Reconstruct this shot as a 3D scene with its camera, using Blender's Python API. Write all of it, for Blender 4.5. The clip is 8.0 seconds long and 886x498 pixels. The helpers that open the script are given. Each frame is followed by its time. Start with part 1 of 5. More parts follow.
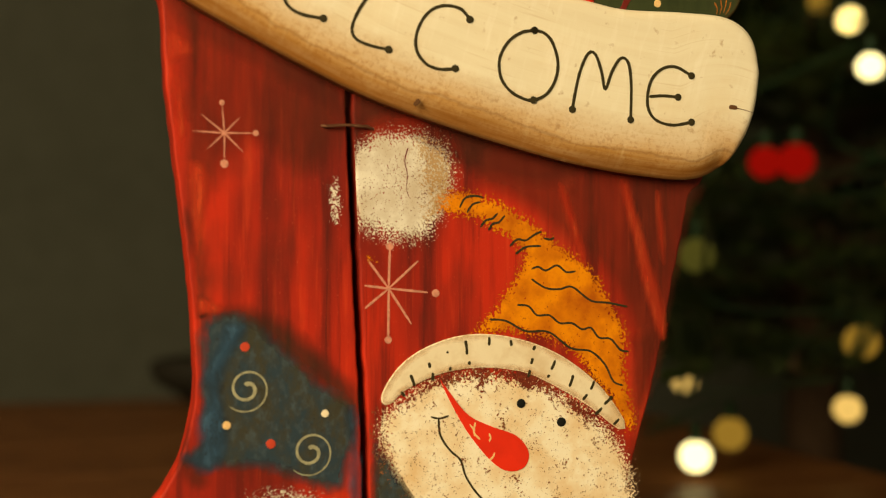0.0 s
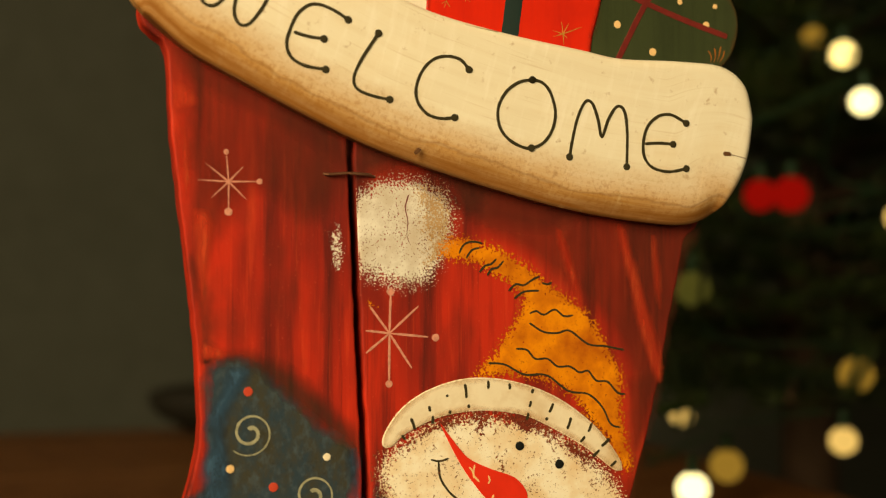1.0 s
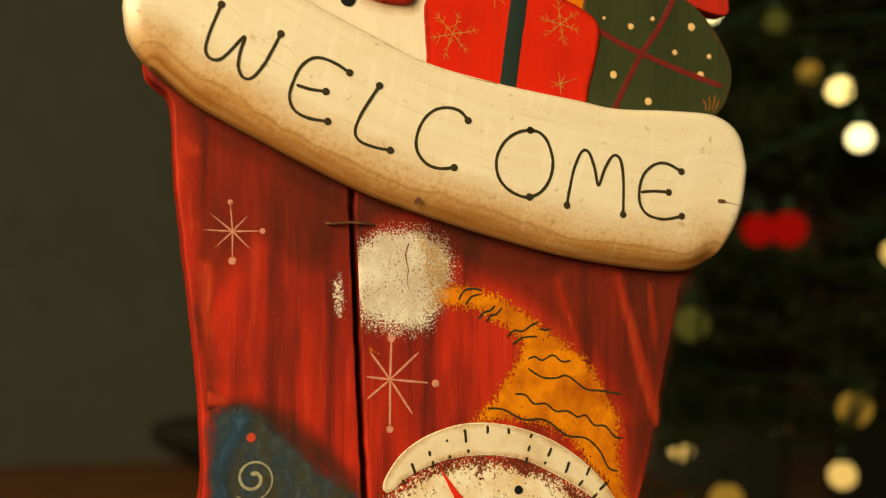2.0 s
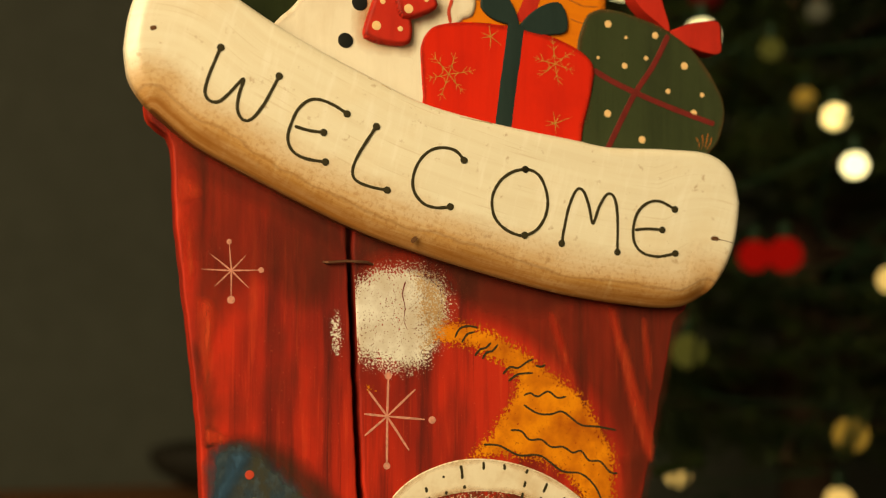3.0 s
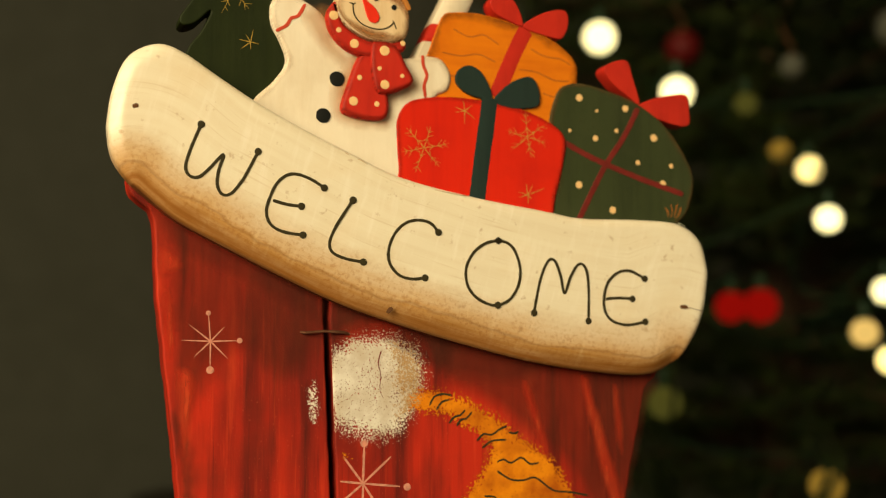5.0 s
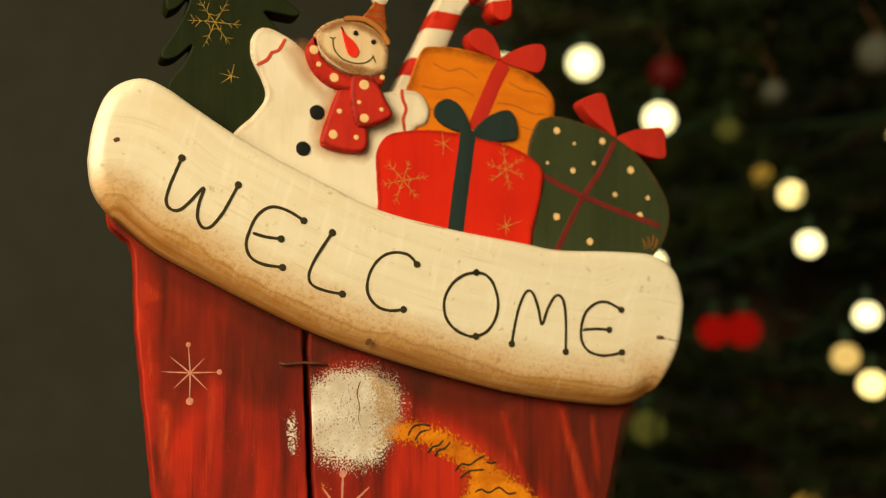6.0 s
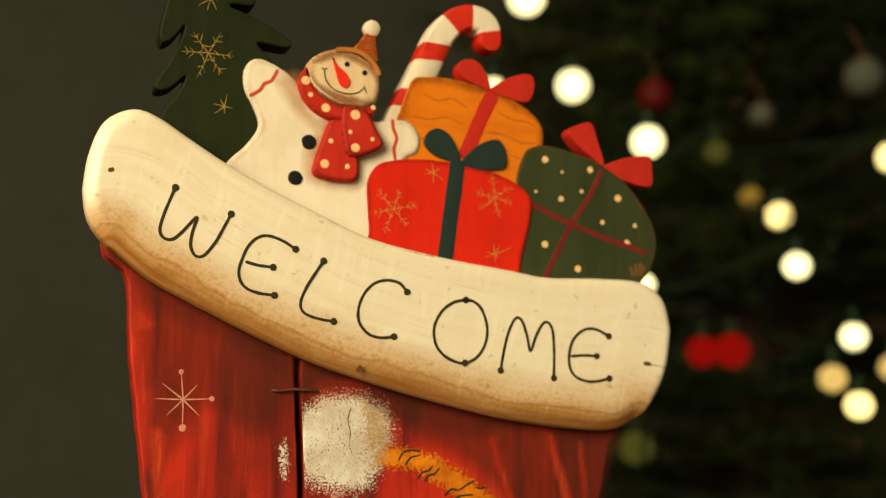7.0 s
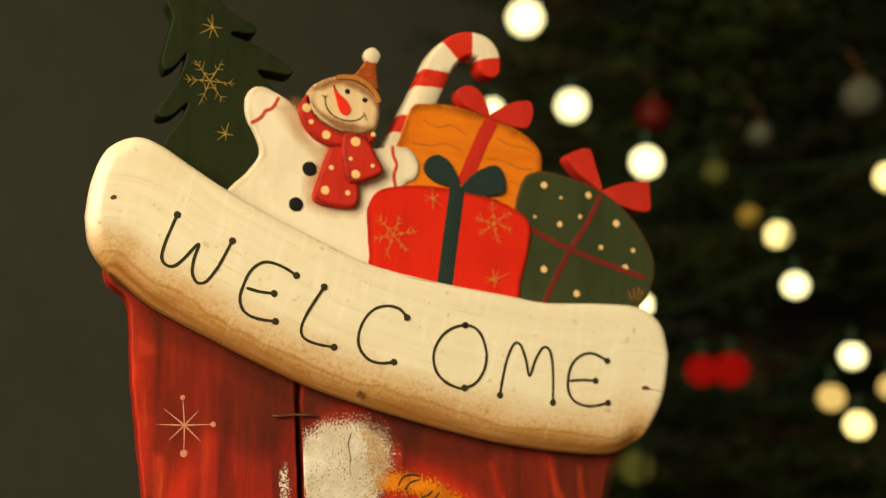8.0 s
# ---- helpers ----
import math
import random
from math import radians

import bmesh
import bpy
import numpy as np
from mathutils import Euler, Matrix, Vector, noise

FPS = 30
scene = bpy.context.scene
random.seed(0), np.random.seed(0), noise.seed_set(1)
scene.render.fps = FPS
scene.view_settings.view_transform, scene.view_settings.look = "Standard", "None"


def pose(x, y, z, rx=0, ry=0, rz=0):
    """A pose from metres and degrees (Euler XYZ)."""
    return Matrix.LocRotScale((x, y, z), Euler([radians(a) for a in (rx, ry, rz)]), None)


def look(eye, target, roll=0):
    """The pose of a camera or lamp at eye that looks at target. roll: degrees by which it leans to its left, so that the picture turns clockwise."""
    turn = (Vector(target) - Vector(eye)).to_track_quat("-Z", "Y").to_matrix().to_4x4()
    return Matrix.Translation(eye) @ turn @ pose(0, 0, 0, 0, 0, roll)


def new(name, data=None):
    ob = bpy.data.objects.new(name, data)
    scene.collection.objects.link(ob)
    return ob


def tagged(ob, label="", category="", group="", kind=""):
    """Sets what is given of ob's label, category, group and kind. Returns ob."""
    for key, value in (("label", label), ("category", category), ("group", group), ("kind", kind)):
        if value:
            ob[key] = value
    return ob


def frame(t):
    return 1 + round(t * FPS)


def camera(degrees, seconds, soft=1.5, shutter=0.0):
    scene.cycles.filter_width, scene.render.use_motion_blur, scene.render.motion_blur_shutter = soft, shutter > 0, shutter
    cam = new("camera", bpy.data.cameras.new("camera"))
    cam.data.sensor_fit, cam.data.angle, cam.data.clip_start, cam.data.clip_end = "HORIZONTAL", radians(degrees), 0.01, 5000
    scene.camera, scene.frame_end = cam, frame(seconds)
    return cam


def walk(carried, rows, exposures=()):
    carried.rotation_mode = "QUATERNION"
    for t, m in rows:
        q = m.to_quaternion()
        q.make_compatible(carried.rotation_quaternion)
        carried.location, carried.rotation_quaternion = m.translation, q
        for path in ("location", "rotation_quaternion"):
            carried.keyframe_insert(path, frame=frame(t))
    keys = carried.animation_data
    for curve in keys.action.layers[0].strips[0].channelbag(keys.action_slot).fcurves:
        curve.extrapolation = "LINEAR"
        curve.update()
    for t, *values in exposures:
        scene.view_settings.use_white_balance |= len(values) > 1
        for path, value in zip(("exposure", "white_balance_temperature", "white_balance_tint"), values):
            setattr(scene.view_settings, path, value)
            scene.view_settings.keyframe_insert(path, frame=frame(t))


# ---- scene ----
# ---- camera ----
cam = camera(38, 8.0, soft=1.2)
cam.data.dof.use_dof = True
cam.data.dof.focus_distance = 0.488
cam.data.dof.aperture_fstop = 5.8
ROWS = [
    (0, -0.12032, -0.45033, 0.01229, 0.242, -0.128, -17.385),
    (0.5, -0.12293, -0.45395, 0.01632, 0.738, -0.117, -17.556),
    (1, -0.12398, -0.45820, 0.02024, 1.299, -0.104, -17.527),
    (1.5, -0.12498, -0.46178, 0.02354, 1.946, -0.090, -17.515),
    (2, -0.12617, -0.46705, 0.02802, 2.462, -0.044, -17.468),
    (2.2, -0.12625, -0.46863, 0.03012, 2.599, -0.043, -17.435),
    (3.3, -0.12765, -0.47495, 0.03694, 3.518, 0.030, -17.607),
    (3.5, -0.12784, -0.47617, 0.03812, 3.668, 0.053, -17.669),
    (4, -0.12810, -0.47934, 0.04092, 4.089, 0.054, -17.784),
    (4.5, -0.12821, -0.48298, 0.04400, 4.533, 0.025, -17.968),
    (5, -0.12783, -0.48655, 0.04718, 4.955, 0.035, -18.250),
    (5.2, -0.12696, -0.48798, 0.04832, 5.120, 0.003, -18.315),
    (6.3, -0.12578, -0.49601, 0.05276, 6.028, 0.100, -18.984),
    (6.5, -0.12662, -0.49787, 0.05322, 6.189, 0.132, -19.115),
    (7, -0.12795, -0.50110, 0.05584, 6.505, 0.032, -19.158),
    (7.5, -0.12891, -0.50334, 0.05806, 6.825, 0.066, -19.182),
    (8, -0.12935, -0.50534, 0.05986, 7.161, 0.076, -19.164),
]
EXPOSURE = ((0.0, 0.03, 7050, 10), (4.0, -0.02, 6720, 10), (8.0, 0.05, 6350, 9))
walk(cam, [(t, pose(x, y, z, 90 + pitch, roll, yaw)) for t, x, y, z, pitch, roll, yaw in ROWS], EXPOSURE)

# ---- light ----
world = bpy.data.worlds.new("room_dusk")
scene.world = world
world.use_nodes = True
world.node_tree.nodes["Background"].inputs[0].default_value = (1.0, 0.8, 0.55, 1)
world.node_tree.nodes["Background"].inputs[1].default_value = 0.003


def area_lamp(name, eye, target, size, watts, colour):
    data = bpy.data.lights.new(name, "AREA")
    data.shape, data.size, data.energy, data.color = "DISK", size, watts, colour
    ob = new(name, data)
    ob.matrix_world = look(eye, target)
    return ob


area_lamp("reading_lamp_light", (-1.30, -1.22, 0.78), (0.02, 0.0, 0.05), 1.35, 66.0, (1.0, 0.82, 0.50))
# added fill with no known source, for sheen on the board's right side
area_lamp("front_right_fill", (0.80, -1.55, 0.22), (0.08, 0.0, 0.10), 0.70, 2.4, (1.0, 0.97, 0.62))

# ---- materials ----


def nodes_of(name):
    m = bpy.data.materials.new(name)
    m.use_nodes = True
    return m, m.node_tree.nodes, m.node_tree.links, m.node_tree.nodes["Principled BSDF"]


def noise_node(n, l, vector, scale, detail=4.0, rough=0.6):
    t = n.new("ShaderNodeTexNoise")
    t.inputs["Scale"].default_value, t.inputs["Detail"].default_value, t.inputs["Roughness"].default_value = scale, detail, rough
    l.new(vector, t.inputs["Vector"])
    return t.outputs["Fac"]


def remap(n, l, value, a, b, c=0.0, d=1.0):
    t = n.new("ShaderNodeMapRange")
    for i, v in enumerate((a, b, c, d)):
        t.inputs[i + 1].default_value = v
    l.new(value, t.inputs[0])
    return t.outputs[0]


def mixed(n, l, fac, a, b):
    t = n.new("ShaderNodeMix")
    t.data_type = "RGBA"
    for socket, v in ((t.inputs[0], fac), (t.inputs[6], a), (t.inputs[7], b)):
        if isinstance(v, tuple):
            socket.default_value = (*v, 1)
        elif isinstance(v, float):
            socket.default_value = v
        else:
            l.new(v, socket)
    return t.outputs[2]


def mapped(n, l, scale=(1, 1, 1), turn=0.0, source="Object", shift=(0, 0, 0)):
    c, m = n.new("ShaderNodeTexCoord"), n.new("ShaderNodeMapping")
    m.inputs["Scale"].default_value = scale
    m.inputs["Location"].default_value = shift
    m.inputs["Rotation"].default_value = (0, radians(turn), 0)
    l.new(c.outputs[source], m.inputs["Vector"])
    return m.outputs["Vector"]


def add_bump(n, l, bsdf, height, strength, distance=0.0005):
    b = n.new("ShaderNodeBump")
    b.inputs["Strength"].default_value, b.inputs["Distance"].default_value = strength, distance
    l.new(height, b.inputs["Height"])
    l.new(b.outputs[0], bsdf.inputs["Normal"])


def painted(name, base, dark, light, streak=0.55, speck=0.35, rough=0.45, grain=(160, 160, 12), turn=0.0, worn=None, worn_at=0.70):
    """Hand-brushed paint on wood: long streaks, blotches, fine flecks."""
    m, n, l, b = nodes_of(name)
    long = noise_node(n, l, mapped(n, l, grain, turn), 1.0, 5.0, 0.65)
    blot = noise_node(n, l, mapped(n, l), 26.0, 5.0, 0.6)
    fine = noise_node(n, l, mapped(n, l, (1, 1, 0.6)), 900.0, 3.0, 0.6)
    c = mixed(n, l, remap(n, l, long, 0.45, 0.72, 0.0, streak), base, dark)
    c = mixed(n, l, remap(n, l, blot, 0.5, 0.75, 0.0, streak), c, light)
    c = mixed(n, l, remap(n, l, blot, 0.46, 0.28, 0.0, streak), c, dark)
    c = mixed(n, l, remap(n, l, fine, 0.60, 0.75, 0.0, speck), c, dark)
    if worn:
        rub = noise_node(n, l, mapped(n, l, (90, 90, 60)), 1.0, 8.0, 0.75)
        c = mixed(n, l, remap(n, l, rub, worn_at, worn_at + 0.03), c, worn)
    l.new(c, b.inputs["Base Color"])
    l.new(remap(n, l, fine, 0.3, 0.7, rough, rough + 0.2), b.inputs["Roughness"])
    b.inputs["Specular IOR Level"].default_value = 0.12
    add_bump(n, l, b, long, 0.35, 0.0006)
    return m


def stippled(name, base, dark, reach, rough=0.7, hi=0.61, lo=0.34, fleck=900.0, light=None, cluster=0.16):
    """Sponged paint that breaks into flecks towards its rim. The map's u counts the way in from the rim."""
    m, n, l, b = nodes_of(name)
    uv = n.new("ShaderNodeUVMap")
    sep = n.new("ShaderNodeSeparateXYZ")
    l.new(uv.outputs[0], sep.inputs[0])
    fine = noise_node(n, l, mapped(n, l), fleck, 3.0, 0.65)
    blot = noise_node(n, l, mapped(n, l), 70.0, 4.0, 0.6)
    edge = remap(n, l, sep.outputs[0], 0.0, reach, hi, lo)
    gap = n.new("ShaderNodeMath")
    gap.operation = "SUBTRACT"
    l.new(fine, gap.inputs[0])
    drift = n.new("ShaderNodeMath")
    drift.operation = "MULTIPLY_ADD"
    l.new(noise_node(n, l, mapped(n, l, shift=(0.4, 0, 0.2)), 130.0, 3.0, 0.6), drift.inputs[0])
    drift.inputs[1].default_value = cluster
    l.new(edge, drift.inputs[2])
    level = n.new("ShaderNodeMath")
    level.operation = "SUBTRACT"
    l.new(drift.outputs[0], level.inputs[0])
    level.inputs[1].default_value = cluster / 2
    l.new(level.outputs[0], gap.inputs[1])
    l.new(remap(n, l, gap.outputs[0], -0.015, 0.015), b.inputs["Alpha"])
    c = mixed(n, l, remap(n, l, blot, 0.42, 0.7), base, dark)
    if light:
        c = mixed(n, l, remap(n, l, blot, 0.5, 0.3), c, light)
    c = mixed(n, l, remap(n, l, gap.outputs[0], 0.10, 0.0, 0.0, 0.5), c, dark)
    l.new(c, b.inputs["Base Color"])
    b.inputs["Roughness"].default_value = rough
    b.inputs["Specular IOR Level"].default_value = 0.10
    return m


def washed(name, base, dark, reach, light, ground, most=1.0, soft=1.35, brush_scale=(420, 420, 60)):
    """A dry-brushed wash of paint whose rim breaks up softly into the ground."""
    m, n, l, b = nodes_of(name)
    uv = n.new("ShaderNodeUVMap")
    sep = n.new("ShaderNodeSeparateXYZ")
    l.new(uv.outputs[0], sep.inputs[0])
    blot = noise_node(n, l, mapped(n, l, (1, 1, 0.6), 20), 75.0, 6.0, 0.7)
    brush = noise_node(n, l, mapped(n, l, brush_scale, 12), 1.0, 4.0, 0.65)
    speck = noise_node(n, l, mapped(n, l), 900.0, 3.0, 0.6)
    wob = n.new("ShaderNodeMath")
    wob.operation = "MULTIPLY_ADD"
    l.new(blot, wob.inputs[0])
    wob.inputs[1].default_value = reach * 1.1
    l.new(sep.outputs[0], wob.inputs[2])
    rough_rim = n.new("ShaderNodeMath")
    rough_rim.operation = "MULTIPLY_ADD"
    l.new(brush, rough_rim.inputs[0])
    rough_rim.inputs[1].default_value = reach * 0.6
    l.new(wob.outputs[0], rough_rim.inputs[2])
    l.new(remap(n, l, rough_rim.outputs[0], reach * 0.80, reach * soft, 0.0, most), b.inputs["Alpha"])
    c = mixed(n, l, remap(n, l, blot, 0.42, 0.58), base, dark)
    c = mixed(n, l, remap(n, l, brush, 0.50, 0.70, 0.0, 0.8), c, light)
    c = mixed(n, l, remap(n, l, blot, 0.60, 0.72, 0.0, 0.8), c, ground)
    c = mixed(n, l, remap(n, l, speck, 0.60, 0.70, 0.0, 0.5), c, ground)
    l.new(c, b.inputs["Base Color"])
    b.inputs["Roughness"].default_value = 0.65
    b.inputs["Specular IOR Level"].default_value = 0.10
    return m


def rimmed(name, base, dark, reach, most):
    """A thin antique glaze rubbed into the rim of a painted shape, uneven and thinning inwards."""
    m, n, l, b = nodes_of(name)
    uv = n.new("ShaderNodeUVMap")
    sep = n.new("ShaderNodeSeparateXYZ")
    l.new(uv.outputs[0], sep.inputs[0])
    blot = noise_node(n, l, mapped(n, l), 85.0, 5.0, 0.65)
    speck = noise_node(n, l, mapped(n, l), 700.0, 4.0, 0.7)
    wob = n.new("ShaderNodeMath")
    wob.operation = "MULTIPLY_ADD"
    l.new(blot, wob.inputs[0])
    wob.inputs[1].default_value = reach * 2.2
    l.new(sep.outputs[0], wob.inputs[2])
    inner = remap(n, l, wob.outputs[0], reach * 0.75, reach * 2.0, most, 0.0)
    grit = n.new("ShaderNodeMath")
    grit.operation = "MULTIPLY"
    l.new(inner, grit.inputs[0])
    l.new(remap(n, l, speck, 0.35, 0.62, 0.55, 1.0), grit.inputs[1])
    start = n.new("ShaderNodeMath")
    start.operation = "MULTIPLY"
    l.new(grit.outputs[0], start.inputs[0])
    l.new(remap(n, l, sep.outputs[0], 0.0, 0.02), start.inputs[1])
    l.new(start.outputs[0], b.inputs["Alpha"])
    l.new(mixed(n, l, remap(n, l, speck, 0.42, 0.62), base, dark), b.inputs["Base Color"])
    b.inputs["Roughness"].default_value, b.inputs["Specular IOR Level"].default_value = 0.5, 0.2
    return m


def plain(name, base, rough=0.5, metal=0.0, vary=0.35, scale=120.0):
    m, n, l, b = nodes_of(name)
    f = noise_node(n, l, mapped(n, l), scale, 4.0)
    l.new(mixed(n, l, remap(n, l, f, 0.4, 0.7, 0.0, vary), base, tuple(v * 0.45 for v in base)), b.inputs["Base Color"])
    b.inputs["Roughness"].default_value, b.inputs["Metallic"].default_value = rough, metal
    b.inputs["Specular IOR Level"].default_value = 0.15
    return m


def glowing(name, colour, strength):
    m, n, l, b = nodes_of(name)
    b.inputs["Base Color"].default_value = (*(0.02 * v for v in colour), 1)
    b.inputs["Emission Color"].default_value = (*colour, 1)
    b.inputs["Emission Strength"].default_value = strength
    b.inputs["Roughness"].default_value, b.inputs["Specular IOR Level"].default_value = 0.8, 0.0
    return m


def stocking_red():
    """Red brushed over a brown ground: long strokes, rubbed maroon areas, brighter ridges, dark hairlines."""
    m, n, l, b = nodes_of("red_brushed_paint")
    long = noise_node(n, l, mapped(n, l, (105, 105, 7), -2.5), 1.0, 6.0, 0.62)
    hair = noise_node(n, l, mapped(n, l, (700, 700, 14), -2.5, shift=(3, 0, 1)), 1.0, 3.0, 0.6)
    wide = noise_node(n, l, mapped(n, l, (38, 38, 9), -4), 1.0, 3.0, 0.55)
    blot = noise_node(n, l, mapped(n, l, (1, 1, 0.7), shift=(0.31, 0, 0.12)), 17.0, 6.0, 0.62)
    fine = noise_node(n, l, mapped(n, l), 1100.0, 3.0, 0.6)
    c = mixed(n, l, remap(n, l, wide, 0.42, 0.60), (0.20, 0.014, 0.008), (0.47, 0.024, 0.009))
    c = mixed(n, l, remap(n, l, long, 0.50, 0.68, 0.0, 0.9), c, (0.07, 0.010, 0.007))
    c = mixed(n, l, remap(n, l, long, 0.44, 0.30, 0.0, 0.75), c, (0.62, 0.055, 0.018))
    c = mixed(n, l, remap(n, l, blot, 0.52, 0.68, 0.0, 0.5), c, (0.085, 0.018, 0.009))
    c = mixed(n, l, remap(n, l, hair, 0.62, 0.74, 0.0, 0.55), c, (0.04, 0.008, 0.006))
    c = mixed(n, l, remap(n, l, hair, 0.40, 0.30, 0.0, 0.28), c, (0.62, 0.065, 0.018))
    c = mixed(n, l, remap(n, l, fine, 0.64, 0.72, 0.0, 0.4), c, (0.62, 0.12, 0.06))
    l.new(c, b.inputs["Base Color"])
    l.new(remap(n, l, long, 0.3, 0.7, 0.48, 0.68), b.inputs["Roughness"])
    b.inputs["Specular IOR Level"].default_value = 0.12
    add_bump(n, l, b, long, 0.4, 0.0007)
    return m


def fir_needles():
    """Dark green needles, near-black to green in patches a hand wide, with brownish flecks."""
    m, n, l, b = nodes_of("fir_needles")
    patchy = noise_node(n, l, mapped(n, l, shift=(0.7, 0.2, 0.4)), 6.5, 3.0, 0.5)
    fine = noise_node(n, l, mapped(n, l), 60.0, 3.0, 0.6)
    c = mixed(n, l, remap(n, l, patchy, 0.42, 0.62), (0.006, 0.011, 0.003), (0.027, 0.042, 0.008))
    c = mixed(n, l, remap(n, l, fine, 0.5, 0.7, 0.0, 0.5), c, (0.020, 0.018, 0.005))
    l.new(c, b.inputs["Base Color"])
    b.inputs["Roughness"].default_value, b.inputs["Specular IOR Level"].default_value = 0.6, 0.12
    return m


RED = stocking_red()
GIFT_RED = painted("gift_red_paint", (0.60, 0.017, 0.004), (0.42, 0.010, 0.004), (0.66, 0.027, 0.006), 0.45, 0.12, 0.4)
ORANGE = painted("orange_paint", (0.66, 0.175, 0.004), (0.50, 0.105, 0.003), (0.72, 0.225, 0.006), 0.6, 0.2, 0.45, (14, 160, 160))
GREEN = painted("olive_green_paint", (0.034, 0.045, 0.017), (0.020, 0.026, 0.011), (0.048, 0.058, 0.024), 0.6, 0.3, 0.5)
FIR = painted("fir_green_paint", (0.012, 0.018, 0.004), (0.005, 0.008, 0.002), (0.018, 0.024, 0.006), 0.6, 0.3, 0.5)
TEAL = painted("dark_teal_paint", (0.016, 0.031, 0.028), (0.010, 0.018, 0.017), (0.022, 0.038, 0.034), 0.4, 0.1, 0.45)
CREAM = painted("cream_paint", (0.75, 0.67, 0.54), (0.60, 0.49, 0.35), (0.80, 0.74, 0.62), 0.5, 0.12, 0.5, (90, 90, 18), 20)
CANE_WHITE = painted("dulled_white_paint", (0.68, 0.60, 0.47), (0.50, 0.40, 0.27), (0.76, 0.69, 0.57), 0.6, 0.25, 0.5)
CANE_RED = painted("dulled_red_paint", (0.52, 0.022, 0.008), (0.34, 0.013, 0.006), (0.58, 0.036, 0.014), 0.6, 0.25, 0.5)
SCARF = painted("scarf_red_paint", (0.47, 0.023, 0.012), (0.29, 0.013, 0.008), (0.54, 0.040, 0.017), 0.6, 0.1, 0.4, (120, 120, 25), 15)
WINE = plain("dark_wine_paint", (0.16, 0.016, 0.012), 0.5, vary=0.5, scale=200)
BLACK = plain("black_paint", (0.008, 0.009, 0.008), 0.6, vary=0.3, scale=300)
INK = plain("dark_line_paint", (0.036, 0.029, 0.012), 0.62, vary=0.3, scale=300)
GOLD = plain("gold_paint", (0.46, 0.29, 0.055), 0.4, 0.15, vary=0.6, scale=500)
PINK = plain("pale_pink_paint", (0.64, 0.27, 0.19), 0.6, vary=0.75, scale=500)
DOT = plain("peach_dot_paint", (0.80, 0.52, 0.24), 0.5, vary=0.3, scale=300)
DOT_WHITE = plain("white_dot_paint", (0.80, 0.70, 0.52), 0.5, vary=0.3, scale=300)
DOT_RED = plain("red_dot_paint", (0.52, 0.06, 0.03), 0.5, vary=0.3, scale=300)
NOSE = plain("carrot_red_paint", (0.72, 0.03, 0.012), 0.35, vary=0.25, scale=80)
SPIRAL = plain("faded_white_paint", (0.34, 0.33, 0.22), 0.6, vary=0.75, scale=420)
RAW = painted("dark_raw_wood", (0.05, 0.025, 0.014), (0.02, 0.01, 0.006), (0.08, 0.04, 0.02), 0.6)
NEAR_BLACK = plain("plain_near_black", (0.014, 0.012, 0.008), 0.7, vary=0.4, scale=30)
WIRE = plain("rusty_wire", (0.20, 0.09, 0.05), 0.4, 0.7, vary=0.6, scale=900)
NAIL = plain("dark_nail_iron", (0.13, 0.058, 0.024), 0.5, 0.2)
FACE_TAN = painted("tan_face_paint", (0.68, 0.51, 0.31), (0.50, 0.30, 0.13), (0.76, 0.62, 0.42), 0.6, 0.2, 0.5)
RUST = painted("rust_hat_paint", (0.40, 0.115, 0.015), (0.20, 0.05, 0.009), (0.5, 0.17, 0.03), 0.6, 0.2, 0.5)

RUST_PALE = painted("pale_rust_paint", (0.44, 0.17, 0.036), (0.20, 0.065, 0.015), (0.50, 0.25, 0.09), 0.6, 0.2, 0.5)
STIP_WHITE = stippled("sponged_white", (0.66, 0.61, 0.54), (0.50, 0.41, 0.31), 1.0, hi=0.66, lo=0.345, fleck=1350, cluster=0.24, light=(0.76, 0.72, 0.63))
STIP_FLECK = stippled("white_fleck", (0.70, 0.65, 0.58), (0.56, 0.46, 0.36), 0.24, hi=0.70, lo=0.50, fleck=1350, cluster=0.3)
STIP_ORANGE = stippled("sponged_orange", (0.70, 0.215, 0.005), (0.40, 0.090, 0.004), 0.5, lo=0.31, light=(0.76, 0.265, 0.006))
STIP_FACE = stippled("sponged_cream_face", (0.80, 0.71, 0.54), (0.70, 0.50, 0.29), 0.8, hi=0.63, lo=0.31, fleck=1050, light=(0.84, 0.79, 0.66))
STIP_BROWN = stippled("sponged_maroon", (0.24, 0.05, 0.022), (0.15, 0.025, 0.012), 0.3, hi=0.68, lo=0.53, fleck=620)
STIP_DAB = stippled("maroon_dabs", (0.20, 0.035, 0.018), (0.11, 0.018, 0.010), 0.3, hi=0.64, lo=0.44, fleck=900)
STIP_TAN = stippled("tan_flecks", (0.54, 0.37, 0.20), (0.42, 0.24, 0.10), 0.6, hi=0.68, lo=0.50, fleck=1700, cluster=0.3)
SPECKS = stippled("brown_speckle", (0.28, 0.11, 0.045), (0.14, 0.045, 0.02), 0.7, hi=0.60, lo=0.655, fleck=1150, cluster=0.5)
BLUE = washed("blue_grey_wash", (0.026, 0.046, 0.064), (0.046, 0.045, 0.032), 0.55, (0.060, 0.086, 0.105), (0.026, 0.022, 0.014), 0.95, 1.6, (300, 300, 190))
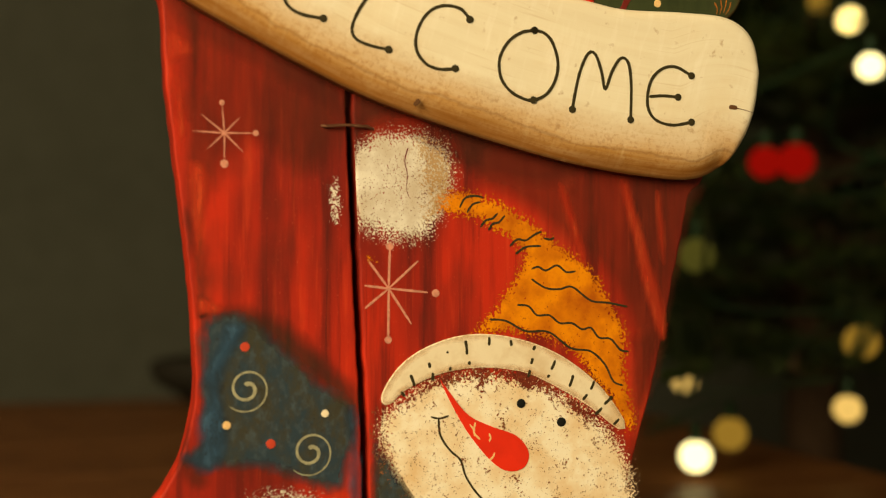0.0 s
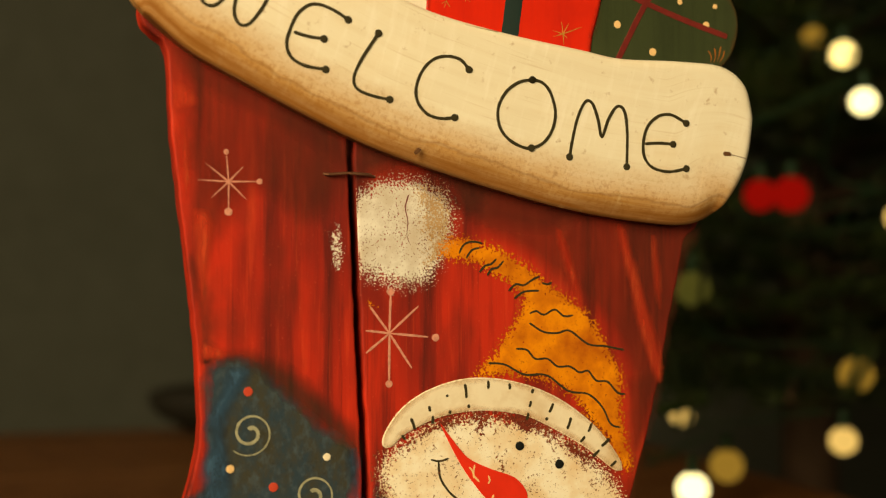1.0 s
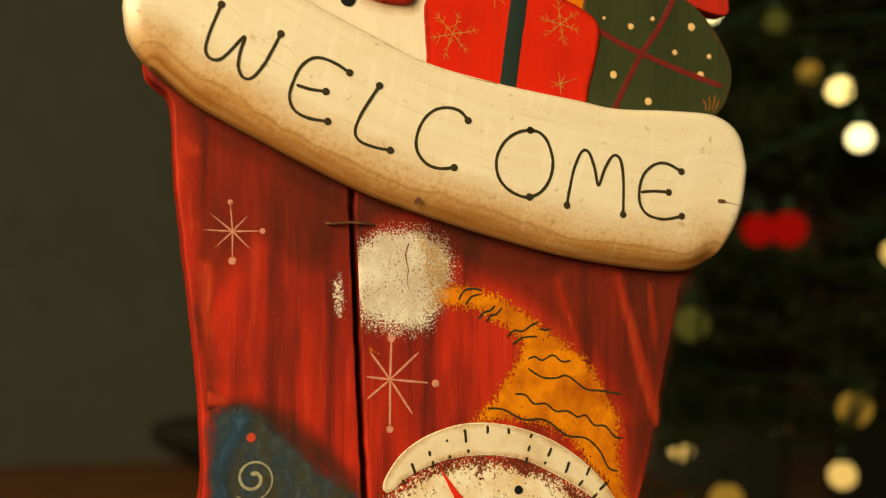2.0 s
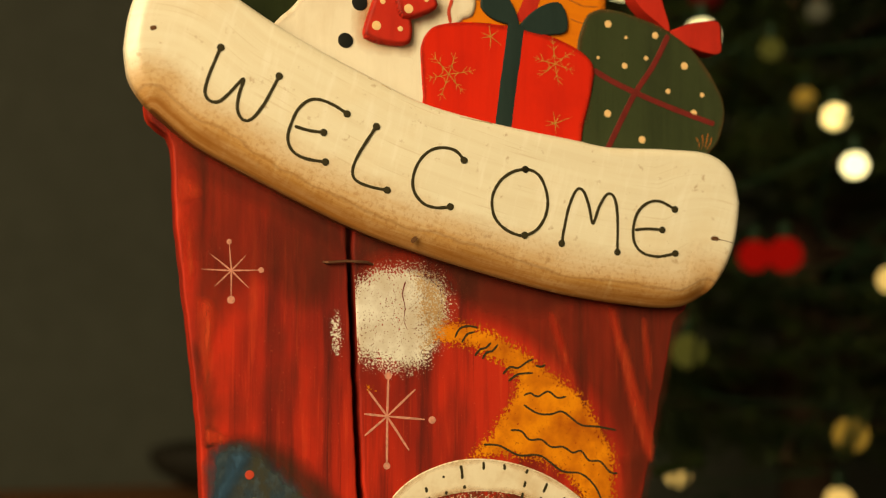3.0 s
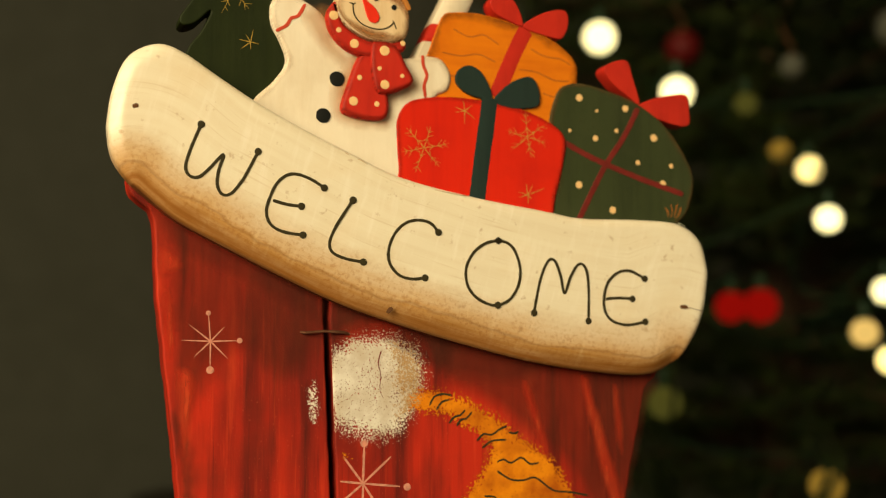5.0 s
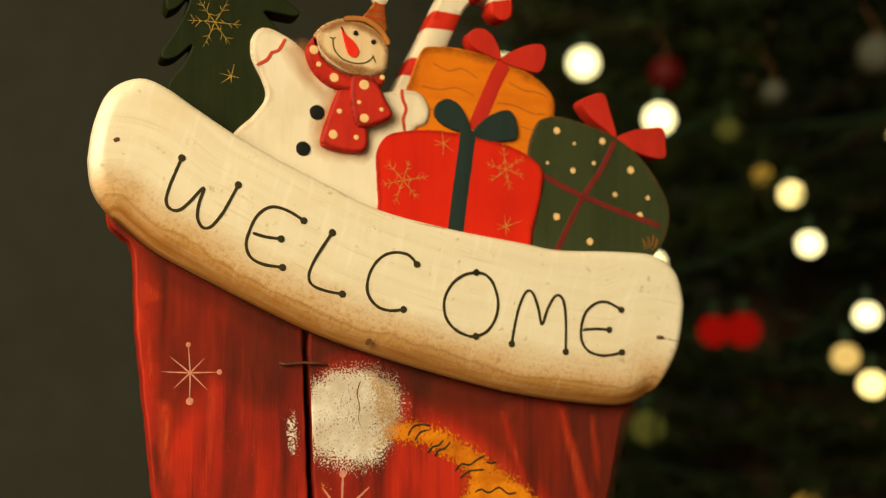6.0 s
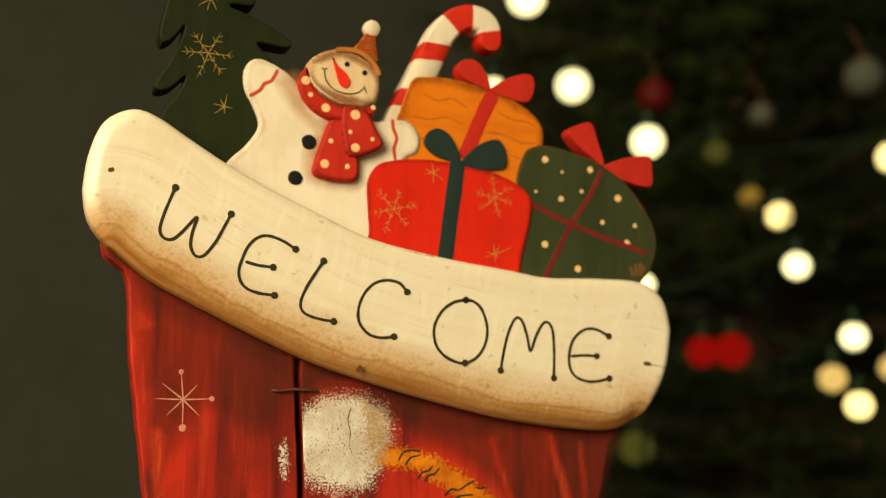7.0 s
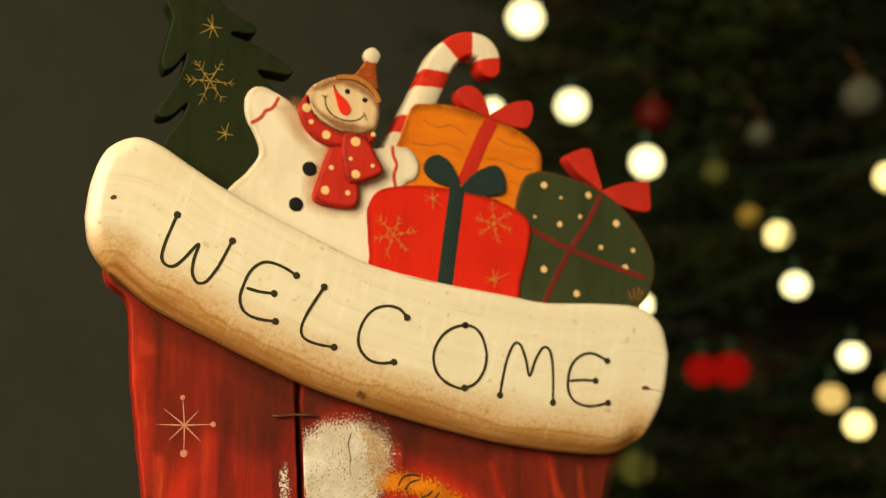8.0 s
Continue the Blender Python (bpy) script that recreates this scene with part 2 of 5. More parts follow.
BLUE_BRIGHT = washed("blue_wash", (0.030, 0.072, 0.130), (0.022, 0.045, 0.075), 0.38, (0.05, 0.115, 0.20), (0.02, 0.026, 0.032), 0.85, 1.8, (300, 300, 150))
LIGHT_RED = washed("light_red_brush", (0.58, 0.050, 0.018), (0.48, 0.030, 0.012), 0.3, (0.66, 0.085, 0.028), (0.40, 0.02, 0.01), 0.78, 1.9)
GLAZE_THIN = washed("thin_brown_glaze", (0.10, 0.020, 0.012), (0.14, 0.026, 0.013), 0.5, (0.20, 0.030, 0.015), (0.06, 0.016, 0.010), 0.42, 2.3)
GLAZE = washed("brown_glaze", (0.085, 0.020, 0.012), (0.12, 0.024, 0.013), 0.42, (0.15, 0.028, 0.015), (0.050, 0.014, 0.008), 0.48, 2.4)
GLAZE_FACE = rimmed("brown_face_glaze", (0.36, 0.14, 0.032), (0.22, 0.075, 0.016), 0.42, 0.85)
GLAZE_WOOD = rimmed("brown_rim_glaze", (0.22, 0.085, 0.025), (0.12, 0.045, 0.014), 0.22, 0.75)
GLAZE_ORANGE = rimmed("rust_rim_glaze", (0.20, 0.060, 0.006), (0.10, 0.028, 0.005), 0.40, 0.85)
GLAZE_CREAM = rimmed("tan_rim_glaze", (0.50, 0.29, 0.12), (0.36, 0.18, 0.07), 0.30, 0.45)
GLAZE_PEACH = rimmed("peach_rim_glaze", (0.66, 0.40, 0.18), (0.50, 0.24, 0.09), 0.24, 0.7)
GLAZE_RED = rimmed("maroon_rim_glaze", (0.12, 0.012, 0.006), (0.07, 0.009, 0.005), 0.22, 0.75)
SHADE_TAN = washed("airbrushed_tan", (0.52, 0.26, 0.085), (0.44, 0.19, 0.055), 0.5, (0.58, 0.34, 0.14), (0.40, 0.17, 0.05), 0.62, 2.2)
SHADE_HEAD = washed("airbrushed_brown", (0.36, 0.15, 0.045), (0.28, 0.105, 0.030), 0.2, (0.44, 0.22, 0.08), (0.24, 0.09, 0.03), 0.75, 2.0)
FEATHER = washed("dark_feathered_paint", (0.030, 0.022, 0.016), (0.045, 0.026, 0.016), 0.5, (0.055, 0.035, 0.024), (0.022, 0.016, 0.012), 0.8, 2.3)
BRIM = painted("brim_white_paint", (0.74, 0.65, 0.49), (0.56, 0.40, 0.23), (0.82, 0.75, 0.6), 0.8, 0.3, 0.5, (60, 60, 60))


def board_material():
    """Cream paint with lengthwise grain, scorched brown along the lower edge. u runs along the board, v across it, in metres."""
    m, n, l, b = nodes_of("cream_scorched_board")
    uv = n.new("ShaderNodeUVMap")
    sep = n.new("ShaderNodeSeparateXYZ")
    l.new(uv.outputs[0], sep.inputs[0])
    mp = n.new("ShaderNodeMapping")
    mp.inputs["Scale"].default_value = (14, 260, 1)
    l.new(uv.outputs[0], mp.inputs[0])
    grain = noise_node(n, l, mp.outputs[0], 1.0, 5.0, 0.6)
    mp2 = n.new("ShaderNodeMapping")
    mp2.inputs["Scale"].default_value = (260, 40, 1)
    l.new(uv.outputs[0], mp2.inputs[0])
    cross = noise_node(n, l, mp2.outputs[0], 1.0, 3.0, 0.6)
    big = noise_node(n, l, mapped(n, l, (22, 22, 40)), 1.0, 5.0, 0.6)
    c = mixed(n, l, remap(n, l, grain, 0.42, 0.72, 0.0, 0.26), (0.76, 0.69, 0.54), (0.58, 0.44, 0.27))
    c = mixed(n, l, remap(n, l, cross, 0.52, 0.70, 0.0, 0.55), c, (0.83, 0.77, 0.65))
    c = mixed(n, l, remap(n, l, big, 0.52, 0.75, 0.0, 0.35), c, (0.66, 0.48, 0.26))
    # the scorch follows the edge with an uneven upper limit
    wob = n.new("ShaderNodeMath")
    wob.operation = "MULTIPLY_ADD"
    l.new(big, wob.inputs[0])
    wob.inputs[1].default_value = -0.014
    l.new(sep.outputs[1], wob.inputs[2])
    mp4 = n.new("ShaderNodeMapping")
    mp4.inputs["Scale"].default_value = (22, 480, 1)
    l.new(uv.outputs[0], mp4.inputs[0])
    fibre = noise_node(n, l, mp4.outputs[0], 1.0, 5.0, 0.7)

    def times(a, b):
        t = n.new("ShaderNodeMath")
        t.operation = "MULTIPLY"
        l.new(a, t.inputs[0])
        l.new(b, t.inputs[1])
        return t.outputs[0]

    band = remap(n, l, wob.outputs[0], 0.0150, -0.0005, 0.0, 1.0)
    c = mixed(n, l, times(band, remap(n, l, fibre, 0.32, 0.68, 0.74, 1.0)), c, (0.49, 0.245, 0.050))
    c = mixed(n, l, times(band, remap(n, l, cross, 0.56, 0.72, 0.0, 0.5)), c, (0.70, 0.52, 0.27))
    grit = noise_node(n, l, mapped(n, l), 620.0, 4.0, 0.7)
    c = mixed(n, l, times(band, remap(n, l, grit, 0.50, 0.64, 0.0, 0.6)), c, (0.36, 0.16, 0.035))
    low_band = remap(n, l, wob.outputs[0], 0.0005, -0.0045, 0.0, 1.0)
    c = mixed(n, l, times(low_band, remap(n, l, fibre, 0.42, 0.60, 0.6, 0.95)), c, (0.28, 0.105, 0.018))
    # a dark wavy tide line where the scorch ends, scratches and small stains
    tide = n.new("ShaderNodeMath")
    tide.operation = "ABSOLUTE"
    off = n.new("ShaderNodeMath")
    off.operation = "SUBTRACT"
    off.inputs[1].default_value = 0.0005
    l.new(wob.outputs[0], off.inputs[0])
    l.new(off.outputs[0], tide.inputs[0])
    c = mixed(n, l, remap(n, l, tide.outputs[0], 0.0009, 0.0, 0.0, 0.45), c, (0.20, 0.075, 0.018))
    c = mixed(n, l, remap(n, l, sep.outputs[1], 0.0013, 0.0002, 0.0, 0.8), c, (0.09, 0.034, 0.012))
    mp3 = n.new("ShaderNodeMapping")
    mp3.inputs["Scale"].default_value = (30, 900, 1)
    l.new(uv.outputs[0], mp3.inputs[0])
    line = noise_node(n, l, mp3.outputs[0], 1.0, 2.0, 0.5)
    c = mixed(n, l, remap(n, l, line, 0.62, 0.72, 0.0, 0.22), c, (0.45, 0.28, 0.11))
    spot = noise_node(n, l, mapped(n, l), 240.0, 4.0, 0.6)
    c = mixed(n, l, remap(n, l, spot, 0.64, 0.74, 0.0, 0.55), c, (0.36, 0.20, 0.08))
    l.new(c, b.inputs["Base Color"])
    b.inputs["Roughness"].default_value = 0.36
    add_bump(n, l, b, grain, 0.15, 0.0004)
    return m


BOARD = board_material()
GLAZE_EDGE = plain("tan_chipped_paint", (0.58, 0.43, 0.27), 0.55, vary=0.7, scale=420)
WALL = painted("grey_olive_wall_paint", (0.090, 0.093, 0.073), (0.066, 0.069, 0.053), (0.114, 0.118, 0.095), 0.5, 0.1, 0.8, (2, 2, 2))
CEIL = painted("ceiling_paint", (0.5, 0.48, 0.42), (0.44, 0.42, 0.36), (0.54, 0.52, 0.46), 0.4, 0.1, 0.9, (2, 2, 2))
OAK = painted("brown_oak", (0.115, 0.046, 0.015), (0.055, 0.021, 0.007), (0.15, 0.066, 0.023), 0.7, 0.3, 0.38, (5, 60, 60))
FLOOR = painted("floor_boards", (0.12, 0.06, 0.03), (0.07, 0.03, 0.015), (0.15, 0.08, 0.04), 0.6, 0.2, 0.45, (40, 4, 4))
NEEDLE = fir_needles()
BARK = plain("fir_bark", (0.06, 0.035, 0.02), 0.9, vary=0.6, scale=60)
CABLE = plain("green_cable", (0.012, 0.03, 0.014), 0.5)
BULB = {"bright": ("warm_white_glow", (1.0, 0.86, 0.40), 2.4), "amber": ("amber_glow", (1.0, 0.64, 0.17), 0.85),
        "gold": ("golden_glow", (1.0, 0.76, 0.26), 2.3), "low": ("dull_amber_glow", (1.0, 0.56, 0.07), 0.28), "dim": ("faint_olive_glow", (0.66, 0.60, 0.10), 0.085), "red": ("red_glow", (0.9, 0.012, 0.006), 0.27)}
SILVER_PAINT = plain("dull_silver_paint", (0.075, 0.079, 0.062), 0.7, 0.0, vary=0.3)
BAUBLE = plain("red_glass_bauble", (0.07, 0.002, 0.002), 0.55, 0.0, vary=0.2)

# ---- mesh helpers; outlines are in millimetres across and up the sign ----


def spline(pts, step=2.0, closed=True):
    """A smooth line through a few points."""
    p = [Vector(q) for q in pts]
    k, out = len(p), []
    for i in range(k if closed else k - 1):
        a, b, c, d = (p[(i + j) % k] if closed else p[min(max(i + j, 0), k - 1)] for j in (-1, 0, 1, 2))
        n = max(2, int((c - b).length / step))
        for s in range(n):
            t = s / n
            out.append(0.5 * ((2 * b) + (c - a) * t + (2 * a - 5 * b + 4 * c - d) * t * t + (3 * b - a - 3 * c + d) * t ** 3))
    if not closed:
        out.append(p[-1])
    return out


def area_of(p):
    return sum(a.x * b.y - b.x * a.y for a, b in zip(p, p[1:] + p[:1])) / 2


def inset(p, d):
    """The closed line p, counter-clockwise, moved inwards by d."""
    out, k = [], len(p)
    for i in range(k):
        t = p[(i + 1) % k] - p[i - 1]
        t = t.normalized() if t.length > 1e-9 else Vector((1, 0))
        out.append(p[i] + Vector((-t.y, t.x)) * d)
    return out


def ring(bm, p, y):
    return [bm.verts.new((q.x / 1000, y / 1000, q.y / 1000)) for q in p]


def bridge(bm, a, b):
    k = len(a)
    return [bm.faces.new((a[i], a[(i + 1) % k], b[(i + 1) % k], b[i])) for i in range(k)]


def slab(pts, front, back, r=1.0, smooth=True, step=2.0, bm=None, jag=0.0):
    """A board cut to an outline, its front edge rounded by r. Front and back are millimetres behind the stocking's face."""
    p = spline(pts, step) if smooth else [Vector(q) for q in pts]
    if area_of(p) < 0:
        p.reverse()
    if jag:
        p = [q + Vector((noise.noise((q.x * 0.15, q.y * 0.15, 3)), noise.noise((q.x * 0.15, q.y * 0.15, 9)))) * jag for q in p]
    bm = bm or bmesh.new()
    rings = [ring(bm, p, back)]
    for a in (0, 30, 60, 90):
        s = math.sin(radians(a))
        rings.append(ring(bm, inset(p, r * (1 - math.cos(radians(a)))), front + r * (1 - s)))
    rings.append(ring(bm, inset(p, r + min(0.3, r)), front))
    for a, b in zip(rings, rings[1:]):
        bridge(bm, a, b)
    bm.faces.new(rings[-1])
    bm.faces.new(list(reversed(rings[0])))
    return bm


def patch(pts, y, reach, cell=0.9, bulge=0.12, fall=0.0, edge=None):
    """A thin layer of paint on a face; its map's u counts centimetres in from the rim, up to reach in millimetres.
    edge: a line of (across, up) on whose right the paint stays, rounding over its edge there."""
    p = np.array([(q.x, q.y) for q in spline(pts, 1.0)])
    q = np.roll(p, -1, axis=0)
    lo, hi = p.min(axis=0) - cell, p.max(axis=0) + cell
    xs, ys = np.arange(lo[0], hi[0], cell), np.arange(lo[1], hi[1], cell)
    gx, gy = np.meshgrid(xs, ys, indexing="ij")
    cross = ((p[:, 1] > gy[..., None]) != (q[:, 1] > gy[..., None]))
    with np.errstate(divide="ignore", invalid="ignore"):
        at_x = p[:, 0] + (gy[..., None] - p[:, 1]) * (q[:, 0] - p[:, 0]) / (q[:, 1] - p[:, 1])
    inside = (np.where(cross, gx[..., None] < at_x, False).sum(axis=-1) % 2).astype(bool)
    d = np.hypot(gx[..., None] - p[:, 0], gy[..., None] - p[:, 1]).min(axis=-1)
    d = np.where(inside, np.minimum(d, reach), 0.0)
    bm = bmesh.new()
    uv = bm.loops.layers.uv.new("UVMap")
    verts = {}

    def vert(i, j):
        if (i, j) not in verts:
            x, down = xs[i], 0.0
            if edge:
                lip = np.interp(ys[j], [e[1] for e in reversed(edge)], [e[0] for e in reversed(edge)]) + 0.1
                x = max(x, lip)
                down = 0.9 * (1 - math.sqrt(1 - max(0.0, 1 - (x - lip + 0.1) / 0.9) ** 2))
            verts[i, j] = bm.verts.new((x / 1000, (y + down - bulge * d[i, j] / reach + fall * (1 - math.sqrt(1 - max(0.0, 1 - d[i, j] / fall) ** 2) if fall else 0.0)) / 1000, ys[j] / 1000))
        return verts[i, j]

    for i in range(len(xs) - 1):
        for j in range(len(ys) - 1):
            if inside[i:i + 2, j:j + 2].any() and not (edge and xs[i + 1] < np.interp(ys[j], [e[1] for e in reversed(edge)], [e[0] for e in reversed(edge)])):
                corners = ((i, j), (i + 1, j), (i + 1, j + 1), (i, j + 1))
                f = bm.faces.new([vert(*c) for c in corners])
                for lp, c in zip(f.loops, corners):
                    lp[uv].uv = (d[c] / 10, 0)
    return bm


def stroke(pts, width, y, high=0.2, taper=False, smooth=True, bm=None, step=1.0):
    """A raised brush line along pts on the face at y."""
    p = spline(pts, step, False) if smooth else [Vector(q) for q in pts]
    bm = bm or bmesh.new()
    k, rows = len(p), []
    for i, q in enumerate(p):
        t = (p[min(i + 1, k - 1)] - p[max(i - 1, 0)]).normalized()
        s = Vector((-t.y, t.x))
        w = width / 2 * (1 + 0.16 * min(1.0, 1.5 / width) * noise.noise((q.x * 0.5, q.y * 0.5, y)))
        if taper:
            w *= 1 - 0.75 * i / (k - 1)
        if i in (0, k - 1):
            w *= 0.55
        rows.append([bm.verts.new(((q + s * w * a).x / 1000, (y - high * h) / 1000, (q + s * w * a).y / 1000))
                     for a, h in ((-1, -0.3), (-0.9, 0.75), (0, 1), (0.9, 0.75), (1, -0.3))])
    for a, b in zip(rows, rows[1:]):
        for i in range(4):
            bm.faces.new((a[i], b[i], b[i + 1], a[i + 1]))
    bm.faces.new(rows[0])
    bm.faces.new(list(reversed(rows[-1])))
    return bm


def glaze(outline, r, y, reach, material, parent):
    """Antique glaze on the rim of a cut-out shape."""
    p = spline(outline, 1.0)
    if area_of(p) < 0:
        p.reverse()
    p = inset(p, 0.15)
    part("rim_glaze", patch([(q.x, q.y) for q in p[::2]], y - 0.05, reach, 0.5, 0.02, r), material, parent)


def dot(c, r, y, high=0.5, bm=None, n=14):
    """A round dab of paint."""
    bm = bm or bmesh.new()
    cx, cy = c
    rows = []
    for f, h in ((1.0, -0.3), (0.94, 0.7), (0.6, 0.95)):
        rows.append([bm.verts.new(((cx + r * f * (1 + 0.08 * noise.noise((cx, cy, i))) * math.cos(6.2832 * i / n)) / 1000, (y - high * h) / 1000,
                                   (cy + r * f * math.sin(6.2832 * i / n)) / 1000)) for i in range(n)])
    for a, b in zip(rows, rows[1:]):
        bridge(bm, a, b)
    top = bm.verts.new((cx / 1000, (y - high) / 1000, cy / 1000))
    for i in range(n):
        bm.faces.new((rows[-1][i], rows[-1][(i + 1) % n], top))
    return bm


def part(name, bm, material, parent=None, label="", flat=False):
    bmesh.ops.recalc_face_normals(bm, faces=bm.faces[:])
    me = bpy.data.meshes.new(name)
    bm.to_mesh(me)
    bm.free()
    me.materials.append(material)
    if not flat:
        me.polygons.foreach_set("use_smooth", [True] * len(me.polygons))
        me.set_sharp_from_angle(angle=radians(38))
    ob = new(name, me)
    if parent:
        ob.parent = parent
        if parent.type == "EMPTY":
            ob.matrix_parent_inverse = parent.matrix_basis.inverted()
    if label:
        ob["label"] = label
    return ob


def box(x0, x1, y0, y1, z0, z1, bevel=0.0, bm=None):
    bm = bm or bmesh.new()
    made = bmesh.ops.create_cube(bm, size=1.0, matrix=Matrix.LocRotScale(((x0 + x1) / 2, (y0 + y1) / 2, (z0 + z1) / 2), None, (x1 - x0, y1 - y0, z1 - z0)))
    if bevel:
        bmesh.ops.bevel(bm, geom=[e for e in bm.edges], offset=bevel, segments=2, affect="EDGES")
    return bm


def tube(pts, r, sides=6, bm=None):
    bm = bm or bmesh.new()
    rows, k = [], len(pts)
    for i, q in enumerate(pts):
        t = (pts[min(i + 1, k - 1)] - pts[max(i - 1, 0)]).normalized()
        s = t.cross(Vector((0.3, 0.5, 0.81))).normalized()
        u = t.cross(s)
        rows.append([bm.verts.new(q + (s * math.cos(6.2832 * j / sides) + u * math.sin(6.2832 * j / sides)) * r) for j in range(sides)])
    for a, b in zip(rows, rows[1:]):
        bridge(bm, a, b)
    bm.faces.new(rows[0])
    bm.faces.new(list(reversed(rows[-1])))
    return bm


def lathe(profile, centre, n=20, bm=None):
    """A turned solid: (radius, height) pairs round an upright axis."""
    bm = bm or bmesh.new()
    cx, cy, cz = centre
    rows = [[bm.verts.new((cx + r * math.cos(6.2832 * i / n), cy + r * math.sin(6.2832 * i / n), cz + h)) for i in range(n)] for r, h in profile]
    for a, b in zip(rows, rows[1:]):
        bridge(bm, a, b)
    bm.faces.new(list(reversed(rows[0])))
    bm.faces.new(rows[-1])
    return bm


# ---- the room ----
TABLE_Z = -0.17
FLOOR_Z = -0.92


def structure(name, bm, material, label, category):
    return tagged(part(name, bm, material, None, "", True), label, category, kind="structure")


structure("floor", box(-2.2, 2.6, -2.2, 2.6, FLOOR_Z - 0.1, FLOOR_Z), FLOOR, "brown wooden floor of a dim room", "floor")
structure("ceiling", box(-2.2, 2.6, -2.2, 2.6, 1.56, 1.66), CEIL, "off-white painted ceiling of the room", "ceiling")
structure("wall_north", box(-2.3, 2.7, 2.6, 2.7, FLOOR_Z - 0.1, 1.66), WALL, "plain grey-olive wall in dim light", "wall")
structure("wall_south", box(-2.3, 2.7, -2.3, -2.2, FLOOR_Z - 0.1, 1.66), WALL, "plain grey-olive wall in dim light", "wall")
structure("wall_west", box(-2.3, -2.2, -2.2, 2.6, FLOOR_Z - 0.1, 1.66), WALL, "plain grey-olive wall in dim light", "wall")
structure("wall_east", box(2.6, 2.7, -2.2, 2.6, FLOOR_Z - 0.1, 1.66), WALL, "plain grey-olive wall in dim light", "wall")


def make_table():
    x0, x1, y0, y1 = -1.15, 0.55, -0.28, 1.2
    table = new("table")
    table.location = ((x0 + x1) / 2, (y0 + y1) / 2, FLOOR_Z)
    tagged(table, "brown wooden table under the stocking sign", "table")
    bpy.context.view_layer.update()
    k = 8
    for i in range(k):
        a, b = y0 + (y1 - y0) * i / k, y0 + (y1 - y0) * (i + 1) / k
        part("plank", box(x0, x1, a, b - 0.0015, TABLE_Z - 0.035, TABLE_Z, 0.002), OAK, table, "", True)
    for a, b in ((y0 + 0.06, y0 + 0.085), (y1 - 0.085, y1 - 0.06)):
        part("apron", box(x0 + 0.12, x1 - 0.12, a, b, TABLE_Z - 0.13, TABLE_Z - 0.035, 0.002), OAK, table, "", True)
    for cx in (x0 + 0.09, x1 - 0.09):
        for cy in (y0 + 0.09, y1 - 0.09):
            part("leg", box(cx - 0.035, cx + 0.035, cy - 0.035, cy + 0.035, FLOOR_Z, TABLE_Z - 0.035, 0.004), OAK, table, "", True)


make_table()


def make_oval_shape():
    """A low oval shape at the table's back, added for an unidentified dark area."""
    cx, cy = 0.195, 1.10
    dish = new("oval_dark_shape")
    dish.location = (cx, cy, TABLE_Z)
    tagged(dish, "low dark oval shape added at the back of the table", "dish")
    bpy.context.view_layer.update()
    oval_body = lathe([(0.090, 0.0), (0.150, 0.006), (0.182, 0.022), (0.192, 0.036), (0.190, 0.046), (0.176, 0.050), (0.150, 0.036), (0.080, 0.024)], (0, 0, 0), 40)
    foot = lathe([(0.088, 0.0), (0.094, 0.003), (0.094, 0.008), (0.086, 0.010)], (0, 0, 0), 32)
    for name, bm in (("oval_body", oval_body), ("foot", foot)):
        bmesh.ops.transform(bm, matrix=Matrix.Translation((cx, cy, TABLE_Z + (0.004 if name == "oval_body" else 0.0))) @ Matrix.Diagonal((1, 0.45, 1.1, 1)), verts=bm.verts[:])
        part(name, bm, NEAR_BLACK, dish)


make_oval_shape()

# ---- the fir ----
FIR_AT = Vector((0.825, 0.99, FLOOR_Z))


